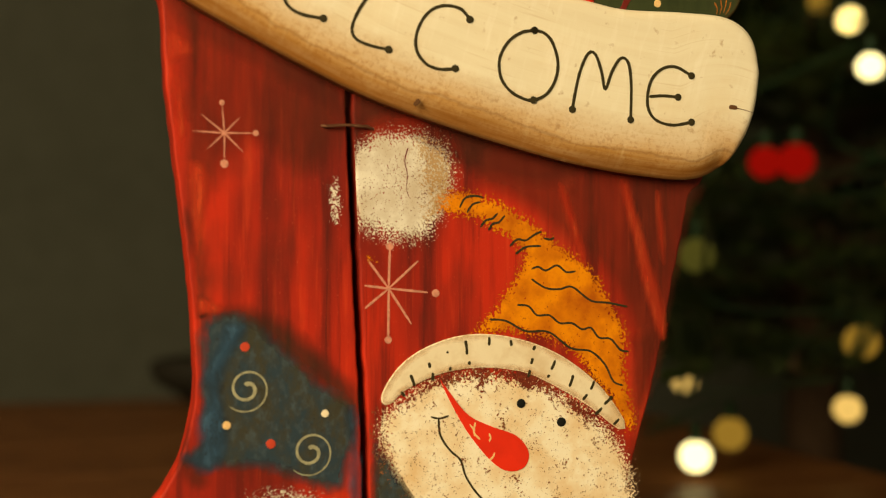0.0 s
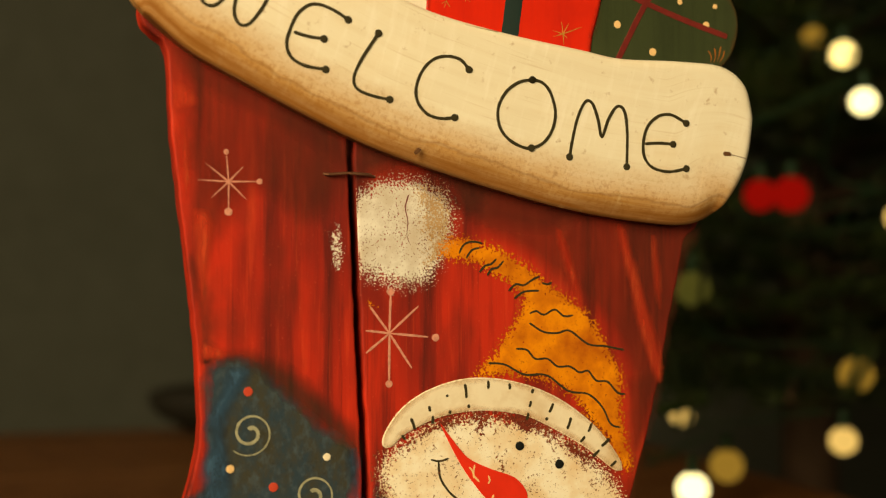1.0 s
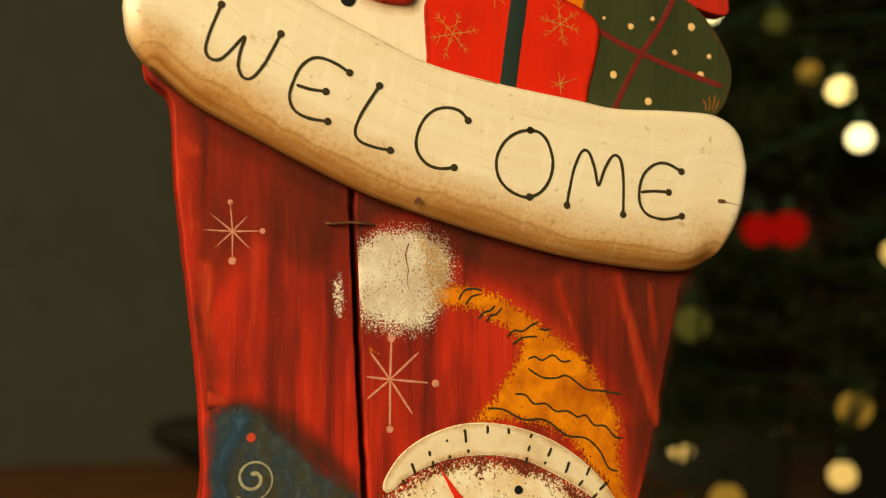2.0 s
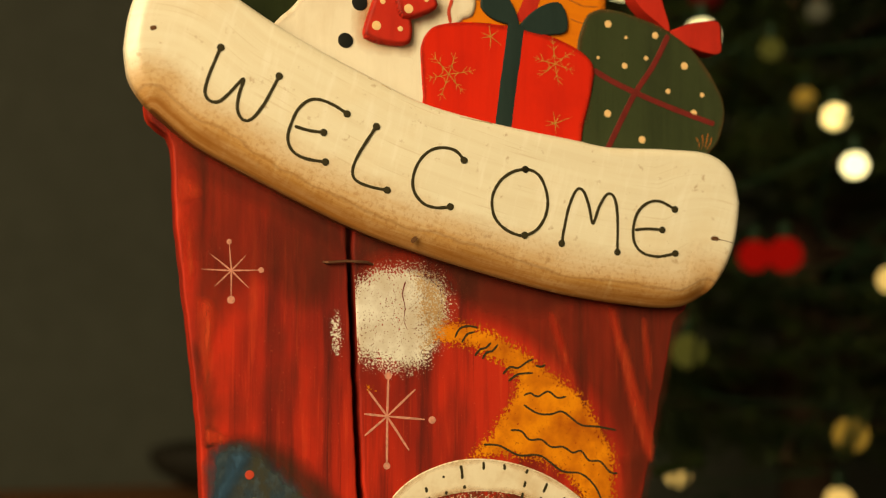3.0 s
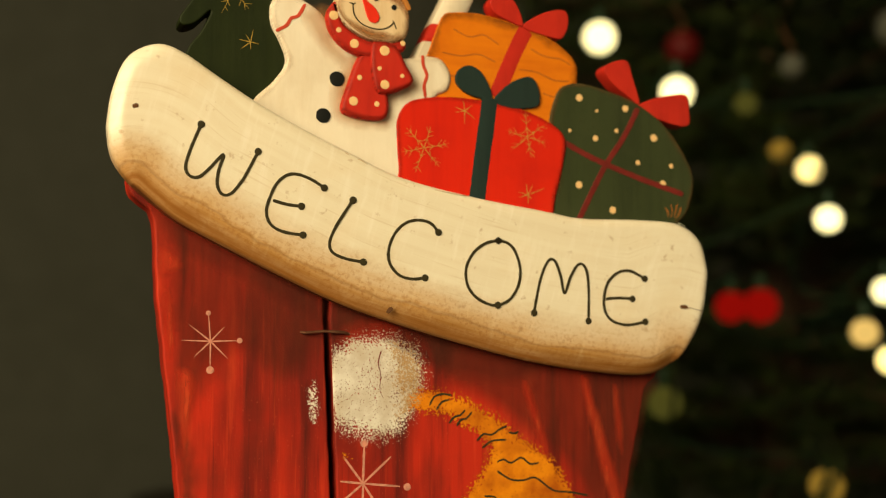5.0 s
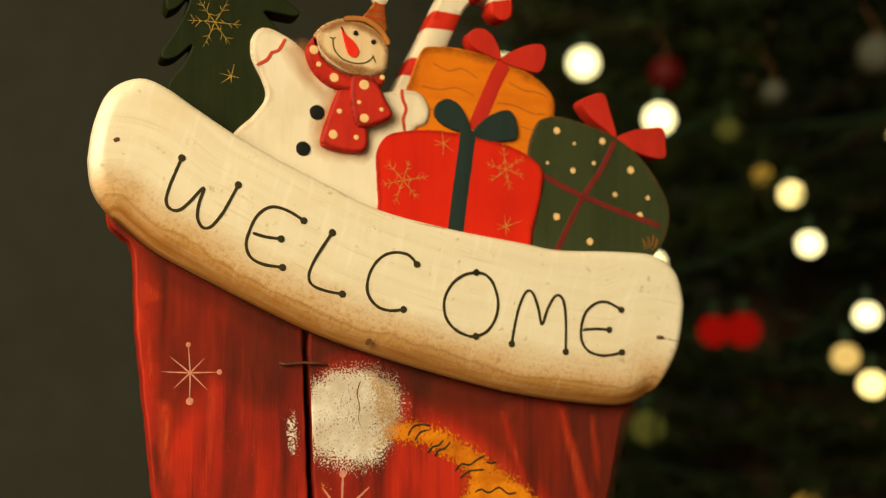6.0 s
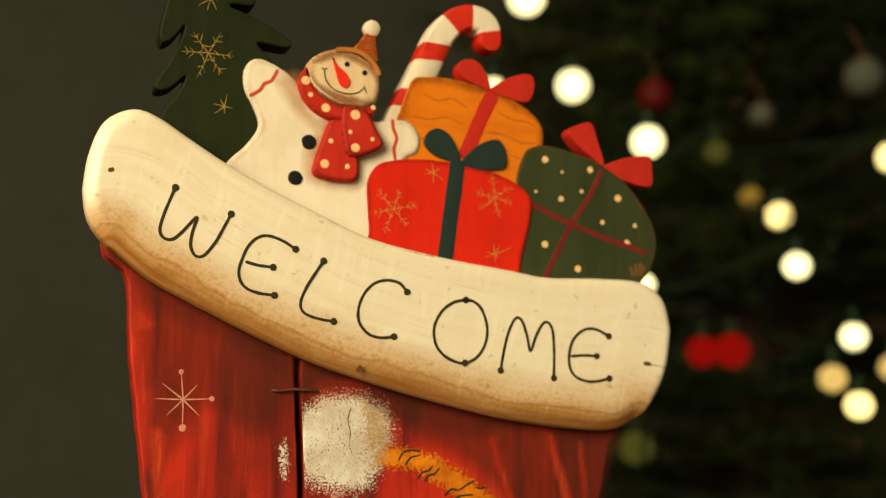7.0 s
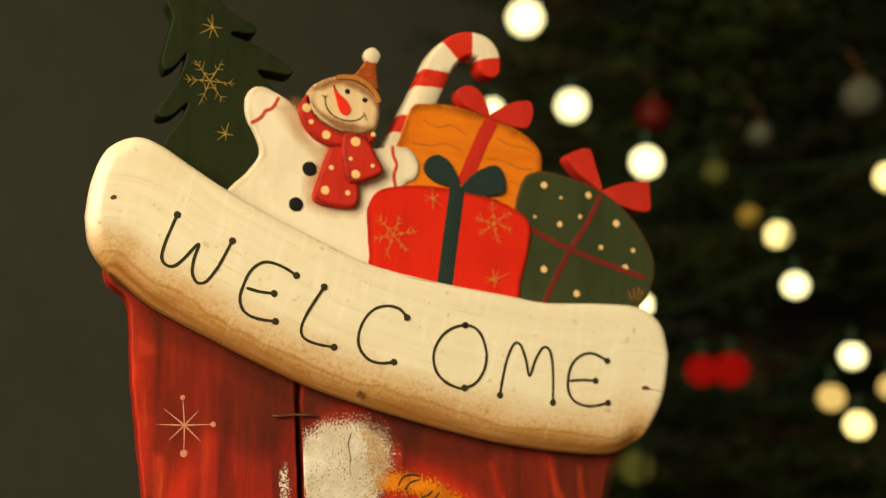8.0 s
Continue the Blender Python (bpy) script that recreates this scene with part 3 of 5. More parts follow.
def make_tree():
    rnd = random.Random(5)
    tree = new("christmas_tree")
    tree.location = FIR_AT
    tagged(tree, "dark green decorated fir tree in dim light", "christmas tree")
    bpy.context.view_layer.update()
    bm = bmesh.new()
    rings = []
    for i in range(9):
        h, r = i / 8 * 2.3, 0.05 * (1 - i / 8.6)
        rings.append([bm.verts.new(FIR_AT + Vector((r * math.cos(j * 0.628) + 0.01 * math.sin(i), r * math.sin(j * 0.628), h))) for j in range(10)])
    for a, b in zip(rings, rings[1:]):
        bridge(bm, a, b)
    bm.faces.new(rings[-1])
    part("trunk", bm, BARK, tree)
    verts, faces = [], []

    def needles(a, b, length):
        axis = (b - a)
        n = max(3, int(axis.length / 0.0036))
        for _ in range(n):
            o = a + axis * rnd.random()
            way = (axis.normalized() * 0.75 + Vector((rnd.uniform(-1, 1), rnd.uniform(-1, 1), rnd.uniform(-0.6, 0.9))).normalized()).normalized()
            side = way.cross(Vector((rnd.uniform(-1, 1), rnd.uniform(-1, 1), rnd.uniform(-1, 1)))).normalized() * 0.0021
            e = o + way * length * rnd.uniform(0.7, 1.2)
            k = len(verts)
            verts.extend([o - side, o + side, e])
            faces.append((k, k + 1, k + 2))

    for level in range(25):
        h = 0.84 + level * 0.059
        reach = 0.605 * (1 - (h - 0.70) / 1.75)
        count = 17 if level < 17 else 10
        for j in range(count):
            a = 6.2832 * (j + rnd.random() * 0.7) / count + level * 0.37
            r = reach * rnd.uniform(0.72, 1.06)
            o = FIR_AT + Vector((0, 0, h + rnd.uniform(-0.03, 0.03)))
            if noise.noise((math.cos(a) * 2.2, math.sin(a) * 2.2, h * 3.4)) < -0.30:
                continue
            out = Vector((math.cos(a), math.sin(a), 0.0))
            r *= 1 + 0.20 * max(0.0, -out.x) ** 3
            pts = [o + out * r * s + Vector((0, 0, -0.05 * s + 0.07 * s * s + (0.12 - 0.1 * level / 25) * (s - s * s))) for s in (0, 0.25, 0.5, 0.75, 1)]
            part("limb", tube(pts, 0.004, 5), BARK, tree)
            for s in range(2, 13):
                f = s / 12
                i = min(3, int(f * 4))
                base = pts[i].lerp(pts[i + 1], f * 4 - i)
                for sgn in (-1, 1):
                    ln = 0.05 + 0.12 * (1 - f)
                    way = (out * 0.8 + Vector((-out.y, out.x, 0)) * sgn * 0.75 + Vector((0, 0, rnd.uniform(-0.25, 0.2)))).normalized()
                    needles(base, base + way * ln * rnd.uniform(0.7, 1.2), 0.018)
            needles(pts[2], pts[4], 0.02)
    # thin twigs that hang before some of the bulbs
    for x, z, dx, dz in ((375, 12, 2, 20), (523, -58, 11, 20), (514, -57, 9, 20), (357, -76, 20, 5), (359, -80, 20, 4), (356, -84, 2, 12), (365, -86, 3, 12)):
        tip = Vector((x / 1000, 0.447, z / 1000))
        slope = Vector((dx / 1000, 0, dz / 1000))
        twig = [tip - slope, tip + slope, tip + slope + Vector((0.04, 0.08, 0.02)), tip + slope + Vector((0.12, 0.24, 0.02))]
        part("twig", tube(twig, 0.0032, 6), NEEDLE, tree)
        needles(twig[1], twig[3], 0.016)
    me = bpy.data.meshes.new("crown")
    me.from_pydata(verts, [], faces)
    me.materials.append(NEEDLE)
    crown = new("crown", me)
    crown.parent = tree
    crown.matrix_parent_inverse = tree.matrix_basis.inverted()
    tagged(crown, kind="stuff")


make_tree()


def at(points, depth):
    return [Vector((x / 1000, depth / 1000, z / 1000)) for x, z in points]


# globe bulbs on one cable: place, kind, radius in millimetres
BULBS = (
    [(p, "bright", 15.5) for p in at([(322, 420.3)], 560)] + [(p, "bright", 14.5) for p in at([(400.5, 359.5)], 630)]
    + [(p, "bright", 12.5) for p in at([(390.4, 270.6)], 460)] + [(p, "gold", 11.5) for p in at([(612.5, 236.1)], 600)]
    + [(p, "bright", 10.5) for p in at([(542.2, 170.4)], 470)] + [(p, "bright", 10.2) for p in at([(584.8, 107.3)], 450)]
    + [(p, "amber", 10.5) for p in at([(539.6, 70.3)], 420)] + [(p, "gold", 10.5) for p in at([(572.7, 47.4)], 430)]
    + [(p, "gold", 12) for p in at([(656.3, 277)], 480)] + [(p, "bright", 8.5) for p in at([(362, 144.2)], 420)]
    + [(p, "bright", 8) for p in at([(289.4, 332.3)], 560)] + [(p, "low", 10) for p in at([(619, 264)], 660)]
    + [(p, "amber", 10.5) for p in at([(632.5, 80.5)], 460)] + [(p, "dim", 13.5) for p in at([(385.7, 12.1)], 480)]
    + [(p, "low", 13.5) for p in at([(540.6, -61)], 480)] + [(p, "amber", 11) for p in at([(527.4, -116.7)], 480)]
    + [(p, "low", 13.5) for p in at([(439.3, -139.5)], 520)] + [(p, "bright", 12) for p in at([(384.9, -150.2)], 480)]
    + [(p, "amber", 9) for p in at([(375.2, -89.8)], 480)] + [(p, "red", 14.5) for p in at([(520.3, 98.2)], 598)]
    + [(p, "red", 16.0) for p in at([(547, 99.2)], 588)] + [(p, "dim", 10) for p in at([(517.8, 288.2)], 560)]
)


GLOW = {}


def make_lights():
    string = new("string_lights")
    string.location = BULBS[0][0]
    tagged(string, "glowing warm white and red globe lights on the fir", "string lights")
    bpy.context.view_layer.update()
    order = sorted(BULBS, key=lambda b: (round(b[0].z / 0.09), b[0].x * (1 if round(b[0].z / 0.09) % 2 else -1)))
    line = []
    for (p, _, r), (q, _, s) in zip(order, order[1:]):
        a, b = p + Vector((0, 0.02, r / 1000 + 0.012)), q + Vector((0, 0.02, s / 1000 + 0.012))
        for k in range(8):
            t = k / 8
            line.append(a.lerp(b, t) + Vector((0, 0.10 * math.sin(math.pi * t), -0.03 * math.sin(math.pi * t))))
    part("cable", tube(line, 0.0012, 5), CABLE, string)
    for p, kind, r in BULBS:
        r = 0.00103 * r - 0.0014 * p.y + 0.0009
        if kind not in GLOW:
            GLOW[kind] = glowing(*BULB[kind])
        prof = [(r * math.sin(radians(a)) + 0.0004, -r * math.cos(radians(a))) for a in range(0, 166, 15)]
        bulb = part("bulb", lathe(prof, p, 20), GLOW[kind], string, "red glowing bulb" if kind == "red" else "")
        part("socket", lathe([(r * 0.30, r * 0.94), (r * 0.34, r * 1.0), (r * 0.34, r * 1.0 + 0.012), (r * 0.2, r + 0.014)], p, 10), CABLE, bulb)


make_lights()


# dull silver balls: across, up, depth in millimetres, radius in metres
SILVER = ((690.9, 374.9, 560, 0.020), (596.1, 338.0, 600, 0.012))


def make_bauble(p, r, label, material):
    b = new("bauble")
    b.location = p
    tagged(b, label, "christmas bauble", "baubles on the fir")
    bpy.context.view_layer.update()
    prof = [(r * math.sin(radians(a)) + 0.0004, -r * math.cos(radians(a))) for a in range(0, 171, 10)]
    part("ball", lathe(prof, p, 28), material, b)
    part("cap", lathe([(r * 0.2, r * 0.96), (r * 0.2, r * 1.15), (r * 0.12, r * 1.18)], p, 12), NAIL, b)
    part("hook", tube([p + Vector((0.003 * math.sin(k), 0.003 * k, r * 1.15 + 0.006 * k)) for k in range(7)], 0.0007, 5), WIRE, b)


make_bauble(at([(507.8, 363.9)], 660)[0], 0.018, "dark red satin ball hanging on the fir", BAUBLE)
for x, z, y, r in SILVER:
    make_bauble(at([(x, z)], y)[0], r, "dull silver ball hanging on the fir", SILVER_PAINT)

# ---- the stocking sign ----
sign = new("stocking_sign")
sign.location = (0, 0.006, TABLE_Z)
tagged(sign, "painted red wooden christmas stocking sign with cream welcome board", "wooden sign")
bpy.context.view_layer.update()

# two planks with a dark open joint between them
LEFT_EDGE = [(-80.8, 126.6), (-90.1, 118.6), (-90.3, 110.5), (-85.9, 105.8), (-81.1, 99.7)] + [(-79.4, 72.4), (-76.3, 47.2), (-72.7, 18.1), (-69.9, -9.3), (-69.1, -34.7), (-71.7, -52.1), (-77.1, -65.5), (-84.8, -75.7)]
JOINT_L = [(-17.5, 109.5), (-16.2, 69), (-14.6, 36.7), (-12.4, -10), (-10.3, -46.5), (-9.3, -80.1)]
JOINT_R = [(-14.8, 109.7), (-13.5, 69.2), (-12.1, 36.7), (-9.9, -10), (-7.7, -46.6), (-6.8, -80.2)]
RIGHT_EDGE = [(122.5, 78.9), (127.7, 61.4), (127.3, 42.5), (121.4, 35.8), (118, 19.2), (114.1, 1.7), (109.7, -20.2), (104.5, -41.9), (98.7, -61.3), (94.5, -86)]
left_plank = part("plank", slab(LEFT_EDGE + [(-118, -112), (-150, -134), (-158, -154), (-146, -170), (-120, -170), (-20, -170), (-6.5, -168)]
                                + JOINT_L[::-1], 0, 12, 0.9, jag=0.5), RED, sign)
right_plank = part("plank", slab(JOINT_R + [(-3.5, -168), (20, -170), (70, -170), (96, -160), (100, -130)] + RIGHT_EDGE[::-1], 0, 12, 0.9, jag=0.5), RED, sign)
part("backing_batten", box(-0.055, 0.06, 0.0125, 0.02, -0.12, 0.09, 0.001), RAW, sign, "dark raw wood batten", True)


def flake(c, arms, width, y, material, parent, name="snowflake", ends=(), taper=False, twigs=0.0):
    """A painted star: lines from c to the arm ends, dabs on some of them."""
    bm = bmesh.new()
    c = Vector(c)
    for a in arms:
        a = Vector(a)
        stroke([c, c.lerp(a, 0.5), a], width, y, 0.1, taper, bm=bm, step=3)
        if twigs:
            for f in (0.5, 0.75):
                for s in (-1, 1):
                    d = (a - c)
                    q = c.lerp(a, f)
                    e = q + (Matrix.Rotation(radians(48 * s), 2) @ d) * twigs * (1.2 - f * 0.6)
                    stroke([q, q.lerp(e, 0.5), e], width * 0.8, y, 0.1, False, bm=bm, step=3)
    for e, r in ends:
        dot(e, r, y, 0.15, bm)
    return part(name, bm, material, parent)


def gold_flake(c, r, turn, y, parent, seed):
    """A fine brushed snowflake: six forked arms and a zigzag round the middle, no two strokes alike."""
    rnd = random.Random(seed)
    bm = bmesh.new()
    c = Vector(c)

    def way(a, q):
        return c + Vector((math.cos(radians(a)), math.sin(radians(a)))) * q

    zig = []
    for k in range(6):
        a = turn + 60 * k + rnd.uniform(-7, 7)
        q = r * rnd.uniform(0.86, 1.1)
        stroke([c, way(a + rnd.uniform(-3, 3), q * 0.5), way(a, q)], 0.38, y, 0.1, True, bm=bm, step=1.2)
        for f, ln in ((0.52, 0.30), (0.74, 0.24)):
            for side in (-1, 1):
                if rnd.random() < 0.12:
                    continue
                o = way(a, q * f)
                b = radians(a + side * rnd.uniform(34, 58))
                e = o + Vector((math.cos(b), math.sin(b))) * r * ln * rnd.uniform(0.7, 1.2)
                stroke([o, o.lerp(e, 0.5), e], 0.32, y, 0.1, True, bm=bm, step=1.0)
        zig += [way(a, r * 0.38), way(a + 30, r * 0.24)]
    for a, b in zip(zig, zig[1:] + zig[:1]):
        if rnd.random() < 0.8:
            stroke([a, a.lerp(b, 0.5), b], 0.22, y, 0.1, bm=bm, step=1.0)
    part("snowflake", bm, GOLD, parent, "gold brushed snowflake")


flake((-59.2, 54.4), [(-60.1, 65), (-59.2, 43.9), (-70.1, 54.8), (-48.2, 54.7), (-67.1, 60.6), (-53.8, 60.1), (-65.3, 48.5), (-52.7, 48)], 0.8, 0, PINK, left_plank,
      ends=[(p, r) for p, r in zip([(-60.1, 65), (-59.2, 43.7), (-48.2, 54.7)], (1.0, 1.5, 1.1))], taper=True)
flake((0.1, -0.1), [(0.5, 14.4), (-0, -18.3), (-8.9, 1), (14.9, -1.6), (-7.7, 10.3), (11.2, 9.9), (-8.7, -7.2), (8.7, -13.1)], 0.9, 0, PINK, right_plank,
      ends=[(p, r) for p, r in zip([(0.5, 15.2), (-0, -18.7), (17.9, -1.9)], (1.5, 1.4, 1.5))])

# lighter brush strokes and a rubbed dark glaze on the red
for pts in ([(-78.9, 89.9), (-73.3, 87.9), (-70, 82.2), (-74.6, 78.9), (-78.5, 77.9)], [(-78.1, 77.3), (-73.8, 70.7), (-72.3, 57.1), (-74.1, 47.3), (-76.7, 60.8)], [(-72.2, 43.4), (-64.1, 40.1), (-66, 22), (-68.2, 2.4), (-70.6, 18.1)], [(-68.2, -1.5), (-58.5, -6.5), (-64.3, -9.7), (-69, -8.5)]):
    part("brush_stroke", patch(pts, -0.1, 2.5, 0.7), LIGHT_RED, left_plank, "lighter red brush stroke")
for pts in ([(91.4, 39.7), (95.7, 38.2), (104.4, 12.6), (111.7, -13.7), (108.8, -20.6), (101.5, -2.6), (96.7, 16.9)], [(106.3, 35.6), (108.7, 35.6), (111.1, 19.2), (110.2, 8.2), (107.3, 19.2)], [(65.5, 38.1), (69, 37.1), (76, 19), (78.3, 6.1), (73.7, 12.5)]):
    part("brush_stroke", patch(pts, -0.3, 2.2, 0.7), LIGHT_RED, right_plank, "lighter red brush stroke")
part("dark_wash", patch([(18, 66), (60, 56), (100, 51), (129, 46), (120.2, 19.3), (114.1, -11.5), (106.9, -39.8), (97.3, -46), (95.5, -20), (86, 0.5), (71, 14), (51, 28.5), (31, 39.5)], -0.08, 9.0), GLAZE, right_plank, "rubbed brown glaze")
part("dark_wash", patch([(-13.9, 77), (2.5, 71), (31, 62), (60, 55), (83, 49), (64.4, 37), (41.7, 39.4), (24.1, 43.6), (2.5, 55.4), (-8, 50.6), (-13.4, 42.8)], -0.09, 5.0), GLAZE, right_plank, "rubbed brown glaze")
part("dark_wash", patch([(94.4, -19.9), (99.6, -17.9), (111.7, -11.5), (106.9, -33.3), (102.1, -54.9), (97.3, -76.4), (92.1, -80.5), (95.4, -50.3)], -0.09, 4.0), GLAZE, right_plank, "rubbed brown glaze")
part("dark_wash", patch([(-84, 110), (-70, 104), (-50, 94), (-30, 84), (-16.8, 78), (-16.6, 60), (-30, 68), (-50, 78), (-64, 84), (-74, 90), (-79, 98)], -0.10, 6.0, bulge=0.05), GLAZE, left_plank, "brown glaze below the board")
part("dark_wash", patch([(-74.3, 98), (-54.8, 91.2), (-18.5, 73), (-17.1, 48.8), (-30.7, 38.4), (-48.8, 47.9), (-60.6, 35.8), (-68.3, 14.2), (-71.8, 35.6), (-73.8, 70.7)], -0.02, 9.0, 0.9, 0.02), GLAZE_THIN, left_plank, "thin brown glaze")

for pts in ([(-73.7, 27.4), (-71.0, 28.6), (-67.9, 18.1), (-65.1, 2.4), (-65.9, -8.9), (-69.0, -9.3), (-70.6, 6.4), (-72.5, 18.1)], [(-67.9, 16.1), (-64.0, 14.2), (-62.4, -1.5), (-63.9, -15.2), (-67.8, -11.2)], [(-74.2, -56.9), (-69.0, -58.1), (-63.8, -66.2), (-68.0, -69.9), (-74.2, -64.9)]):
    part("rubbed_area", patch(pts, -0.16, 3.0, 0.7, 0.03), FEATHER, left_plank, "dark rubbed area by the edge")

# darker wash from the board's lower edge down to the pompon's top
part("dark_wash", patch([(-13, 76), (0, 71), (24, 64), (40, 56), (34, 45), (27, 48), (20, 58), (4, 62), (-8, 57), (-13.2, 50)], -0.04, 4.0, bulge=0.03), FEATHER, right_plank, "darker area between the board and the pompon")
part("dark_wash", patch([(-84, 106), (-70, 99), (-65, 80), (-68, 62), (-76, 60), (-80, 86)], -0.03, 5.0, bulge=0.03), GLAZE_THIN, left_plank, "thin brown glaze")

# wire staple over the joint
staple = [(-24.8, 58.1), (-23.2, 57.8), (-16.2, 58.4), (-8.3, 58.1), (-5.7, 57.3)]
part("wire_staple", tube([Vector((x / 1000, -0.0012 - 0.001 * h, z / 1000)) for (x, z), h in zip(staple, (-1.6, 0.2, 0.6, 0.2, -1.6))], 0.0006, 6), WIRE, sign, "rusty wire staple over the joint")

# sponged pompon, hat and face on the right plank, a fleck of white on the left
part("pompon", patch([(-21, 44.8), (-14, 55), (0.4, 60.7), (14.3, 59.5), (25.8, 52.4), (28, 39.5), (24.1, 25.9), (13.3, 14.5), (0.5, 14.4), (-12, 19.1), (-20, 27.5)], -0.05, 9.5, edge=JOINT_R), STIP_WHITE, right_plank, "sponged white pompon")
part("paint_fleck", patch([(-19.2, 42), (-17.1, 36.6), (-16.9, 28.5), (-17.5, 22.9), (-20.4, 21.4), (-22.5, 27.4), (-23.5, 35.5)], -0.05, 2.6, 0.6), STIP_FLECK, left_plank, "fleck of sponged white paint")
part("tan_shading", patch([(7.2, 55.6), (17.5, 55.9), (25.8, 48.8), (26.7, 37.4), (22, 25.9), (13.3, 20.7), (10.1, 30.9), (8.5, 43.3)], -0.22, 6.0, 0.7), STIP_TAN, right_plank, "tan sponged shading on the pompon")
part("fissure", stroke([(7.2, 51.0), (6.0, 46.3), (7.0, 41.2), (6.6, 36.0), (8.1, 32.5)], 0.5, -0.2, 0.06, True), WINE, right_plank, "thin crack in the white paint")
part("hat", patch([(16.5, 34.1), (24.1, 36.9), (37.3, 35.1), (53, 27.3), (65.6, 17.8), (79.5, 8.3), (88.9, -4.7), (95.3, -17.8), (95.4, -33), (99.7, -52.7), (93.7, -54.6), (83.1, -39.1), (69.1, -23.8), (53.1, -18.4), (32.6, -17.2), (39.6, -7.5), (47.4, 4.1), (50.3, 12.5), (41.8, 19.8), (30.7, 25), (18.7, 27.3)], -0.12, 5.0), STIP_ORANGE, right_plank, "sponged orange knitted hat")
part("face", patch([(-5.6, -48.7), (2.8, -38.8), (17.7, -31.4), (35.2, -29.4), (53.1, -31.9), (71.9, -39.2), (86.6, -50.4), (97.8, -66.7), (99.7, -83.1), (95, -98), (80.9, -107.8), (57.8, -110.4), (33.2, -104.4), (15.7, -92.9), (2.9, -77.7), (-3.1, -63.1)], -0.05, 8.0), STIP_FACE, right_plank, "sponged cream snowman face")
part("brown_speckle", patch([(-6.7, -47.7), (2.8, -38.4), (17.7, -31), (35.2, -28.9), (53.1, -31.9), (71.4, -41.6), (85.5, -53.8), (94.5, -69.8), (96.2, -82.9), (93.8, -97.9), (80.9, -107.8), (57.8, -110.4), (33.2, -104.4), (15.7, -92.9), (2.9, -77.7), (-3.9, -63.1)], -0.22, 7.0), SPECKS, right_plank, "sparse brown specks on the face")
part("shading", patch([(0.7, -42.8), (15.6, -32.6), (35.2, -28.3), (55.4, -30.9), (71.4, -39.8), (85.5, -52.1), (78.4, -54), (66.8, -46.1), (53.1, -38.2), (35.3, -35.6), (19.9, -37.7), (7, -45.1)], -0.25, 3.0), STIP_BROWN, right_plank, "maroon speckled shading under the brim")
for dab in ([(47.5, -27.5), (58.8, -28.9), (60.4, -36.3), (53.1, -39.9), (48.2, -34.3)], [(33, -27.2), (37.9, -27.8), (37.5, -37.8), (35.3, -40.9), (33.5, -35.6)], [(68, -40.8), (79.6, -45.9), (80.8, -51.9), (72.6, -49.1)], [(16.7, -31.4), (24.3, -30.1), (24.3, -35.3), (18.8, -36.8)]):
    part("maroon_dab", patch(dab, -0.22, 3.0, 0.6), STIP_DAB, right_plank, "maroon dab of paint")
hat_brim = part("hat_brim", slab([(-2.5, -41.1), (-1.5, -36.2), (4.9, -27.6), (15.6, -21), (30.8, -17.2), (48.6, -18.7), (66.8, -25.4), (83.1, -37.4), (93.7, -51.3), (91.4, -54.5), (78.4, -45), (63.4, -36.4), (50.9, -31.4), (35.2, -29.6), (19.9, -31.5), (7, -36.9), (0.7, -42)], -0.4, 0.3, 0.35, step=1.5), BRIM, right_plank, "cream hat brim with dark stitches")
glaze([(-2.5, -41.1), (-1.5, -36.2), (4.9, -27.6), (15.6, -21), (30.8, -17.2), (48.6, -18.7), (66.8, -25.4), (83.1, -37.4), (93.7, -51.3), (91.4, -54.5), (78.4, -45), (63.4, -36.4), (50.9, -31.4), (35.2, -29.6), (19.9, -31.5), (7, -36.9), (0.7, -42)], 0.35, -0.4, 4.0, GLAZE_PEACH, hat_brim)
for line in ([(27, 29.5), (28.9, 32.9), (32.4, 34), (36.2, 33.4)], [(29.8, 27.7), (32, 30.8), (35.1, 31.7)], [(35.1, 22.5), (37.3, 25), (39.6, 25.5), (41.8, 27.6)],
             [(38.2, 21.3), (40, 23.8), (42.2, 24.2), (44.7, 26.8)], [(46.7, 15.4), (49.6, 18), (53, 17.6), (56.4, 19.7), (59.4, 21)], [(49, 12.5), (52.6, 15), (56.4, 15.5), (59.2, 15.5)], [(60.3, 18.5), (62.6, 18), (64.4, 18.7)],
             [(55.3, 6.8), (58, 7.8), (61.2, 6.3), (65.6, 8.3), (69.5, 5.7), (73.2, 6.1)], [(55.3, 3.2), (61, -0.2), (66.7, -0.7), (71.8, 0.1), (79.5, -5.1), (86.5, -6), (94.8, -7.6)],
             [(49.7, -6.5), (54.2, -7), (57.6, -10.4), (62.6, -10.5), (66.8, -13.5), (71.8, -13.6), (76, -16), (79.5, -15.4), (83, -19.3), (87.7, -19.8), (92, -24.2), (95.3, -24.7)],
             [(38.7, -11.8), (45.2, -12.4), (53.1, -16.3), (62.2, -16.8), (71.4, -23), (79.5, -24.4), (85.4, -29.5), (89, -36.1), (93, -37.7)]):
    part("knit_line", stroke(line, 0.85, -0.2, 0.12), INK, right_plank)
part("eye", dot((51.3, -43.3), 1.8, 0, 0.6), BLACK, right_plank)
part("eye", dot((67.5, -50.8), 1.85, 0, 0.6), BLACK, right_plank)
